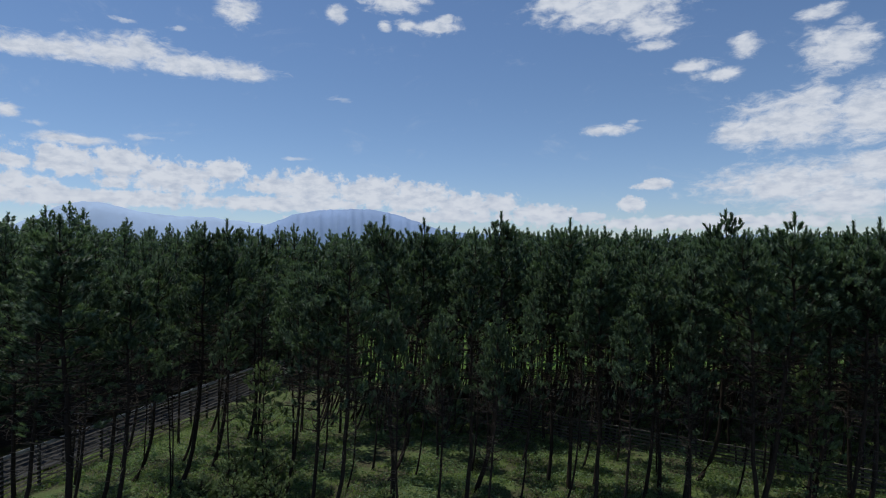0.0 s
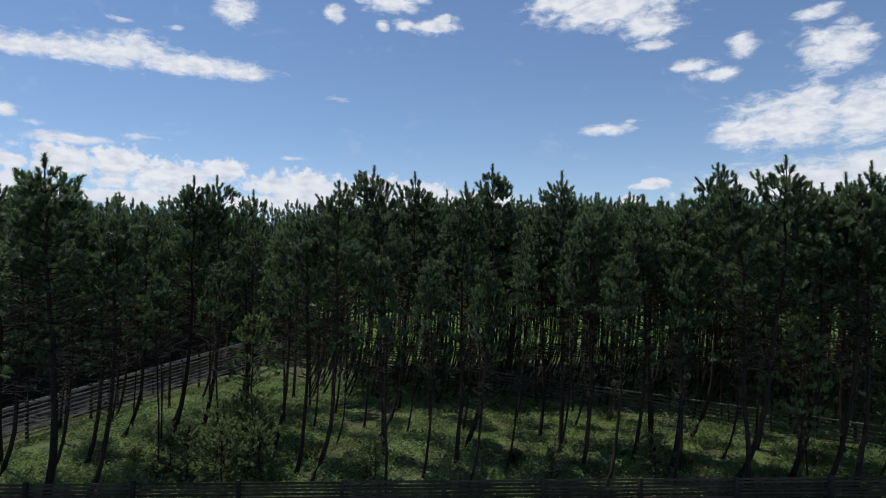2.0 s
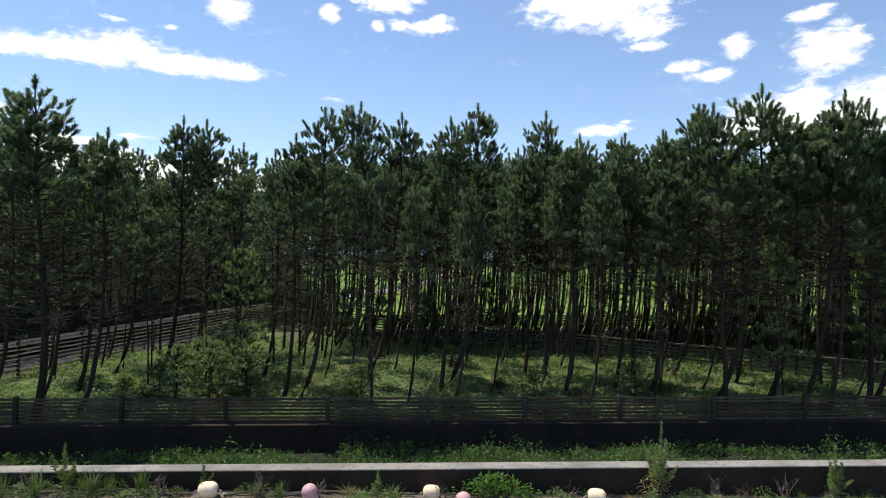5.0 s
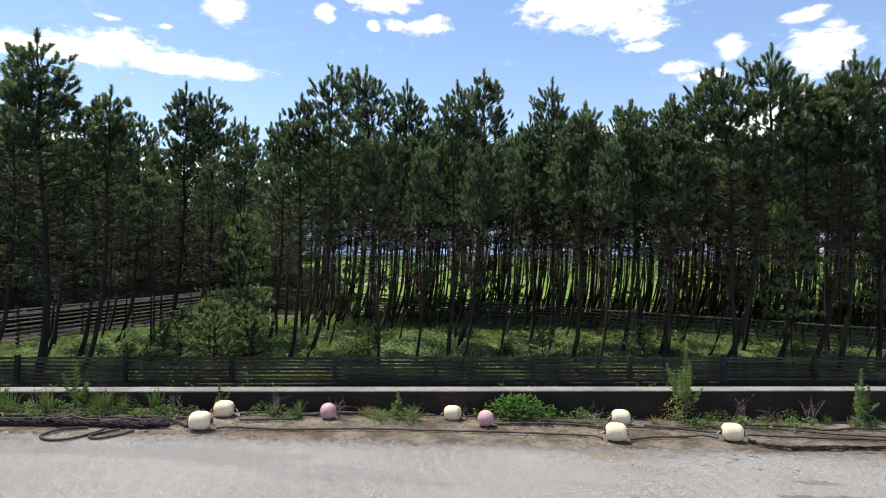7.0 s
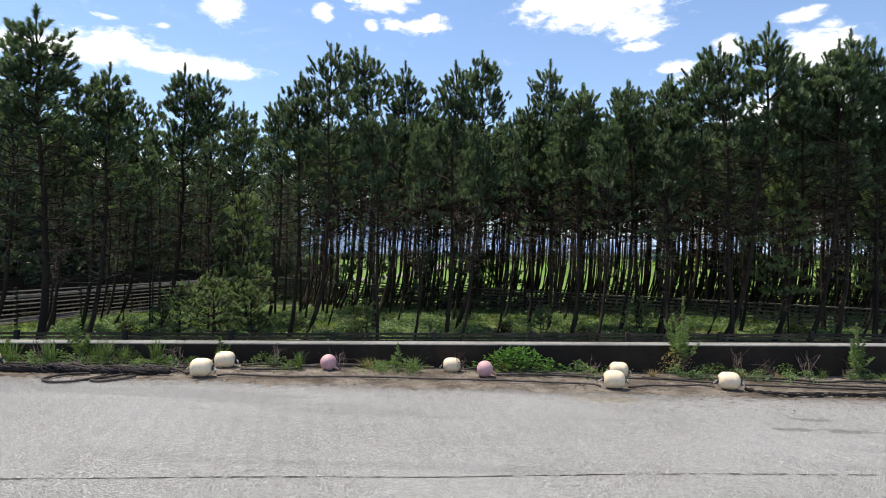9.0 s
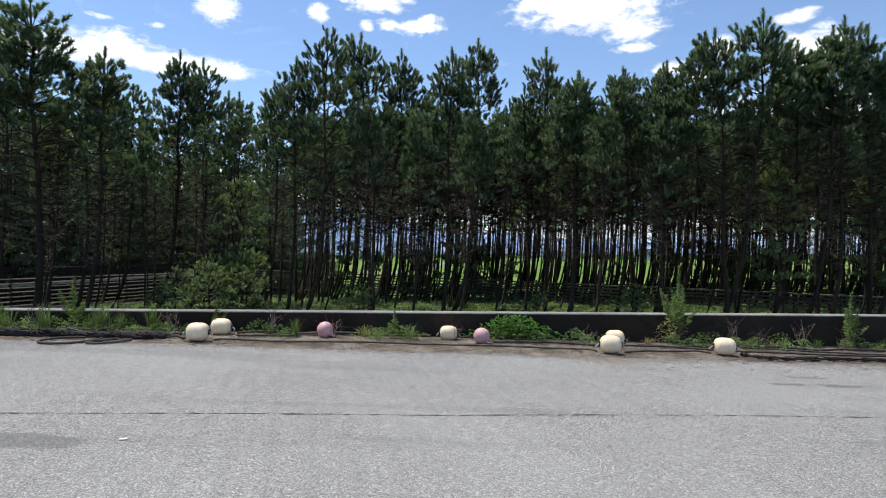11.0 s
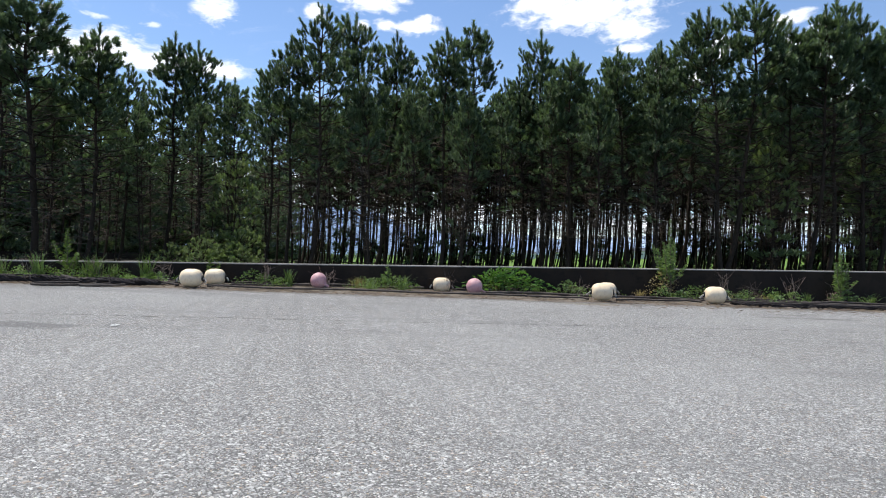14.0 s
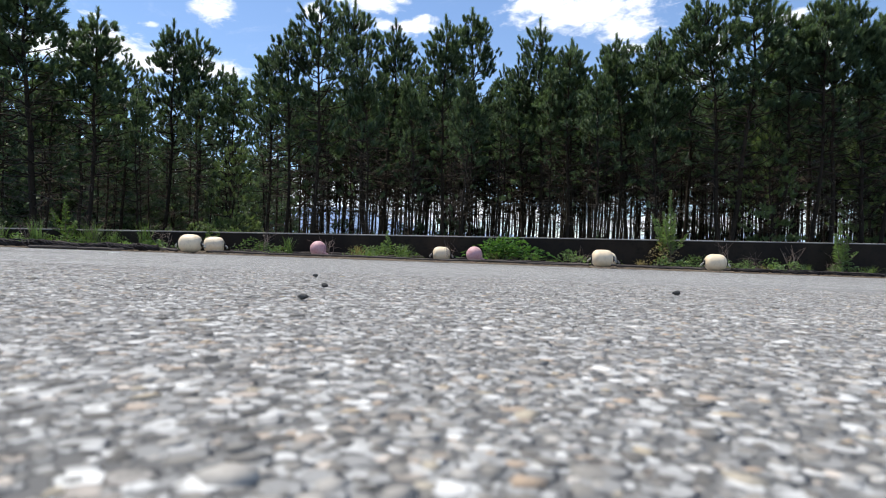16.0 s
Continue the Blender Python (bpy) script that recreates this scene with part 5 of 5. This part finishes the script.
def build_thicket():
    """Rank weeds between the wall and the board fence, and grass under the pines: uncountable growth."""
    rng = np.random.default_rng(6)
    leaves = Heap()
    n = 7600
    x = rng.uniform(-24, 26, n)
    s = 12.5 + 9.6 * rng.random(n) ** 1.3
    for k in range(n):
        y = s[k] + 0.092 * x[k]
        drift = noise.noise(Vector((x[k] * 0.28, y * 0.4, 3)))
        if noise.noise(Vector((x[k] * 0.55, y * 0.55, 11))) < -0.12:
            continue
        tall = rng.uniform(0.3, 0.8) * max(0.25, 0.75 + 1.7 * drift) * (1.25 if rng.random() < 0.06 else 1.0) * (1.0 if s[k] < 19 else 0.6)
        g = ground_z(float(x[k]), float(y))
        m = 20
        u = rng.uniform(0.05, 1, m)
        base = np.stack([x[k] + rng.normal(0, 0.10, m), y + rng.normal(0, 0.10, m), g + tall * u], 1)
        d = np.stack([rng.normal(0, 0.6, m), rng.normal(0, 0.6, m), rng.uniform(0.4, 1.4, m)], 1)
        leaves.add(*leaf_cards(rng, base, d, rng.uniform(0.09, 0.24, m) * (1.15 - 0.5 * u), 0.040, 0.25))
    rank = leafy("rank_weed_leaves", (0.014, 0.036, 0.010), (0.115, 0.205, 0.065), 0.4)
    ob = part("weed_thicket", leaves.mesh("weed_thicket", rank), rank)
    tagged(ob, "rank green weeds behind the low concrete wall", "weeds", kind="stuff")
    grass = Heap()
    n = 16000
    x = rng.uniform(-24, 34, n)
    s = 23.3 + 22 * rng.random(n) ** 1.5
    for k in range(n):
        y = s[k] + 0.092 * x[k]
        if noise.noise(Vector((x[k] * 0.22, y * 0.22, 7))) < -0.18:
            continue
        g = ground_z(float(x[k]), float(y))
        m = 4
        base = np.stack([x[k] + rng.normal(0, 0.1, m), y + rng.normal(0, 0.1, m), np.full(m, g)], 1)
        d = np.stack([rng.normal(0, 0.45, m), rng.normal(0, 0.45, m), np.ones(m)], 1)
        grass.add(*leaf_cards(rng, base, d, rng.uniform(0.12, 0.36, m), 0.035, 0.2))
    ob = part("forest_grass", grass.mesh("forest_grass", GRASS), GRASS)
    tagged(ob, "sunlit yellow-green grass on the floor of the pine wood", "grass", kind="stuff")


build_thicket()


def build_undergrowth():
    """Leafy weeds, brambles and seedlings that cover most of the floor of the wood in uneven drifts."""
    rng = np.random.default_rng(44)
    heap = Heap()
    n = 15000
    x = rng.uniform(-23, 32, n)
    s = 23.3 + 25 * rng.random(n) ** 1.5
    for k in range(n):
        y = s[k] + 0.092 * x[k]
        drift = noise.noise(Vector((x[k] * 0.30, y * 0.30, 21))) + 0.5 * noise.noise(Vector((x[k] * 1.1, y * 1.1, 4)))
        if drift < -0.22 or x[k] < side_line(y) + 0.2:
            continue
        g = ground_z(float(x[k]), float(y))
        m = 9
        tall = (0.16 + 0.34 * max(drift, 0.0)) * rng.uniform(0.5, 1.3)
        base = np.stack([x[k] + rng.normal(0, 0.15, m), y + rng.normal(0, 0.15, m), g + tall * rng.uniform(0.15, 1.0, m)], 1)
        d = np.stack([rng.normal(0, 0.9, m), rng.normal(0, 0.9, m), rng.uniform(0.1, 0.8, m)], 1)
        heap.add(*leaf_cards(rng, base, d, rng.uniform(0.08, 0.20, m), 0.075, 0.25))
    leaf = leafy("undergrowth_leaves", (0.052, 0.092, 0.040), (0.25, 0.335, 0.18), 0.4)
    ob = part("undergrowth", heap.mesh("undergrowth", leaf), leaf)
    tagged(ob, "pale green leafy weeds covering the floor of the pine wood", "undergrowth", kind="stuff")


build_undergrowth()


def build_young_pines():
    """Low bushy pines and saplings under the edge of the wood."""
    kinds = [pine_meshes(200 + k, 3.4, 0.05, 1.8, 36, 2.6, 18, 6, 0.05, needle_mat=NEEDLE_LIGHT, bare=10, green_low=True, size=0.8) for k in range(2)]
    tall = pine_meshes(210, 7.4, 0.30, 1.7, 45, 3.0, 18, 6, 0.06, needle_mat=NEEDLE_LIGHT, bare=16, green_low=True, size=0.85)
    for k, (x, y, size, spin) in enumerate(((-11.2, 24.1, 0.72, 0), (-9.7, 23.8, 0.80, 80), (-8.3, 24.0, 0.74, 200), (-10.4, 25.6, 0.85, 140), (-8.9, 25.3, 0.9, 20), (-3.6, 24.6, 0.5, 30), (3.6, 24.5, 0.5, 60), (8.0, 25.4, 0.55, 10), (-12.4, 25.0, 0.5, 50))):
        root = tagged(new("young_pine"), "low bushy young pine beside the board fence", "tree", "young pines at the fence")
        root.matrix_basis = pose(x, y, ground_z(x, y), 0, 0, spin)
        root.scale = (size * 1.15, size * 1.15, size)
        part("trunk", kinds[k % 2][0], BARK, root)
        part("crown", kinds[k % 2][1], NEEDLE_LIGHT, root)
        part("dead_wood", kinds[k % 2][2], DEAD_WOOD, root, "bare grey-brown dead branches")
    for x, y, size in ((-9.6, 27.0, 0.9), (14.0, 25.3, 1.0), (18.8, 27.0, 0.95)):
        root = tagged(new("young_pine"), "half-grown pale green pine in front of the taller wood", "tree", "young pines at the fence")
        root.matrix_basis = pose(x, y, ground_z(x, y), 0, 0, x * 20)
        root.scale = (size, size, size)
        part("trunk", tall[0], BARK, root)
        part("crown", tall[1], NEEDLE_LIGHT, root)
        part("dead_wood", tall[2], DEAD_WOOD, root, "bare grey-brown dead branches")


build_young_pines()


def build_brush():
    """Heaps of dead pine branches and dark scrub on the floor of the wood."""
    scrub = leafy("dark_scrub_leaves", (0.030, 0.040, 0.018), (0.085, 0.100, 0.045), 0.3)
    for k, (x, y, wide, high) in enumerate(((-4.0, 24.6, 1.0, 1.0), (-12.6, 24.3, 0.9, 0.9), (2.3, 26.8, 0.8, 0.7), (5.6, 25.2, 0.9, 0.8), (-6.9, 26.4, 0.8, 0.9), (9.8, 26.6, 1.0, 0.8), (-14.6, 26.2, 0.8, 0.7), (0.3, 31.5, 0.9, 0.7), (15.5, 27.2, 0.9, 0.8), (-9.9, 30.0, 0.9, 0.8))):
        root = tagged(new("scrub_bush"), "dark tangled scrub with dead branches under the pines", "bush", "scrub under the pines")
        root.matrix_basis = pose(x, y, ground_z(x, y), 0, 0, k * 47)
        stems, _ = twig_bush(700 + k, wide, high, 26)
        part("brushwood", stems.mesh("brushwood", BARK, True), BARK, root)
        _, leaves = mound_weed(720 + k, wide * 1.1, wide * 0.8, high * 0.9, 420, 0.12, 0.3)
        part("foliage", leaves.mesh("foliage", scrub), scrub, root)


build_brush()


# ---- the asphalt close by ----
def chips():
    m, n, b = surface("stone_chips", 0.95)
    geo = n.add("ShaderNodeNewGeometry")
    r = geo.outputs["Random Per Island"]
    col = n.ramp(r, (0.0, (0.10, 0.098, 0.096)), (0.35, (0.19, 0.188, 0.18)), (0.62, (0.27, 0.266, 0.258)), (0.86, (0.40, 0.394, 0.38)), (0.90, (0.36, 0.28, 0.21)), (0.94, (0.40, 0.36, 0.28)), (0.96, (0.25, 0.26, 0.28)), (1.0, (0.50, 0.49, 0.475)))
    fine = n.noise(geo.outputs["Position"], 420, 4)
    n.put(b.inputs["Base Color"], n.mix(1.0, n.mix(n.math("MULTIPLY", n.span(fine, 0.4, 0.7), 0.35), col, (0.2, 0.195, 0.19)), (1.12, 1.07, 0.99), "MULTIPLY"))
    bump(n, b, fine, 0.3, 0.001)
    return m


def build_chips():
    rng = np.random.default_rng(12)
    bm = bmesh.new()
    bmesh.ops.create_icosphere(bm, subdivisions=1, radius=1.0)
    bmesh.ops.delete(bm, geom=[f for f in bm.faces if f.normal.z < -0.3], context="FACES")
    bm.verts.index_update()
    ball = np.array([v.co[:] for v in bm.verts])
    tri_ = np.array([[v.index for v in f.verts] for f in bm.faces])
    bm.free()
    heap, grid = Heap(), {}
    made = 0
    for _ in range(150000):
        y = 0.03 + 1.75 * rng.random() ** 1.35
        x = rng.uniform(-1, 1) * (0.84 * y + 0.12)
        r = rng.uniform(0.0018, 0.0052) * (1.0 if rng.random() < 0.9 else rng.uniform(1.3, 1.9))
        cx, cy = int(math.floor(x / 0.02)), int(math.floor(y / 0.02))
        if any((x - a) ** 2 + (y - b) ** 2 < (0.86 * (r + c)) ** 2 for i in (-1, 0, 1) for j in (-1, 0, 1) for a, b, c in grid.get((cx + i, cy + j), ())):
            continue
        grid.setdefault((cx, cy), []).append((x, y, r))
        v = ball * (1 + rng.normal(0, 0.2, (len(ball), 1))) * np.array([r * rng.uniform(0.95, 1.4), r * rng.uniform(0.75, 1.05), r * 0.26])
        a = rng.uniform(0, 6.28)
        v = v @ np.array([[math.cos(a), math.sin(a), 0], [-math.sin(a), math.cos(a), 0], [0, 0, 1]])
        heap.add(v + (x, y, lot_z(x, y) + r * rng.uniform(-0.17, -0.04)), tri_)
        made += 1
        if made >= 19000:
            break
    mat_ = chips()
    ob = part("stone_chips", heap.mesh("stone_chips", mat_, True), mat_)
    tagged(ob, "pale worn stone chips standing out of the asphalt", "gravel", kind="stuff")


build_chips()


def build_cracks():
    """Fine cracks, an old patch, scattered pebbles and litter on the asphalt."""
    dark = spotted("crack_dirt", (0.035, 0.032, 0.03), (0.06, 0.055, 0.05), (0.02, 0.02, 0.02), 3, 40)
    rng = np.random.default_rng(9)
    for x0, y0, x1, y1, w in ((-9.5, 4.82, 9.5, 7.25, 0.018), (-2.20, 0.718, 2.40, 1.198, 0.0045)):
        n = 260
        f = np.linspace(0, 1, n)
        x = x0 + (x1 - x0) * f
        y = y0 + (y1 - y0) * f + np.cumsum(rng.normal(0, 0.003 if w > 0.006 else 0.0016, n)) + 0.02 * np.sin(f * 23) * (w > 0.006)
        ww = w * rng.uniform(0.08, 1.0, n) ** 1.3
        v = np.stack([np.stack([x, y - ww, lot_z(x, y) + (0.004 if w > 0.006 else 0.002)], 1), np.stack([x, y + ww, lot_z(x, y) + (0.004 if w > 0.006 else 0.002)], 1)], 1).reshape(-1, 3)
        k = np.arange(n - 1)[:, None] * 2
        ob = part("crack", mesh_from("crack", v, k + np.array([[0, 2, 3, 1]]), dark), dark)
        tagged(ob, "long fine crack running across the asphalt", "crack", kind="structure")
    for k, (x, y, r) in enumerate(((-0.19, 0.94, 0.006), (-0.16, 0.67, 0.0055), (0.44, 1.12, 0.007), (-0.30, 1.38, 0.006), (1.0, 1.3, 0.005))):
        bm = bmesh.new()
        bmesh.ops.create_icosphere(bm, subdivisions=2, radius=r)
        for v in bm.verts:
            v.co *= 1 + 0.35 * noise.noise(v.co * (0.9 / r) + Vector((k * 3, 0, 0)))
            v.co.z *= 0.62
        ob = part("pebble", bm, STONE)
        ob.matrix_basis = pose(x, y, lot_z(x, y) + r * 0.5 + 0.002, 0, 0, k * 70)
        tagged(ob, "small black pebble lying loose on the asphalt", "pebble", "loose pebbles")
    bm = bmesh.new()
    bmesh.ops.create_grid(bm, x_segments=6, y_segments=4, size=0.5, matrix=Matrix.Diagonal((0.065, 0.04, 1, 1)))
    for v in bm.verts:
        v.co.z = 0.006 + 0.012 * abs(noise.noise(v.co * 40))
    ob = part("paper_scrap", bm, LITTER)
    ob.modifiers.new("thick", "SOLIDIFY").thickness = 0.002
    ob.matrix_basis = pose(-2.72, 4.87, lot_z(-2.72, 4.87) + 0.003, 0, 0, 10)
    tagged(ob, "crumpled white scrap of paper on the asphalt", "litter")


build_cracks()


def build_debris():
    """Needles, bark flakes and dry stalks strewn over the dirt at the wall's foot."""
    rng = np.random.default_rng(31)
    heap = Heap()
    n = 9000
    x = rng.uniform(-11, 11, n)
    f = rng.beta(1.6, 1.7, n)
    edge = 9.9 + 0.05 * x
    y = edge + (wall_y(x) - 0.05 - edge) * f
    far = rng.random(n) < 0.025          # some blown out over the asphalt
    x = np.where(far, rng.normal(5.6, 1.6, n), x)
    y = np.where(far, 10.1 - np.abs(rng.normal(0, 0.75, n)) + 0.03 * x, y)
    f = np.where(far, 0.0, f)
    a = rng.uniform(0, 6.28, n)
    ln, wd = rng.uniform(0.012, 0.065, n), rng.uniform(0.003, 0.010, n)
    z = lot_z(x, y) + 0.006 + 0.055 * f * f + rng.uniform(0.0, 0.02, n)
    c = np.stack([x, y, z], 1)
    u = np.stack([np.cos(a), np.sin(a), rng.normal(0, 0.12, n)], 1) * ln[:, None]
    v = np.stack([-np.sin(a), np.cos(a), rng.normal(0, 0.3, n)], 1) * wd[:, None]
    up = np.array([0, 0, 1.0]) * wd[:, None] * 0.8
    verts = np.stack([c - u, c + v, c + u, c - v, c + up], 1).reshape(-1, 3)
    k = np.arange(n)[:, None] * 5
    faces = np.concatenate([k + np.array([[0, 3, 4]]), k + np.array([[3, 2, 4]]), k + np.array([[2, 1, 4]]), k + np.array([[1, 0, 4]])])
    heap.add(verts, faces)
    flakes = leafy("litter_flakes", (0.035, 0.026, 0.02), (0.22, 0.165, 0.115), 0.05, 0.9)
    ob = part("plant_litter", heap.mesh("plant_litter", flakes), flakes)
    tagged(ob, "brown dry stalks and bark flakes strewn over the dirt", "litter", kind="stuff")


build_debris()
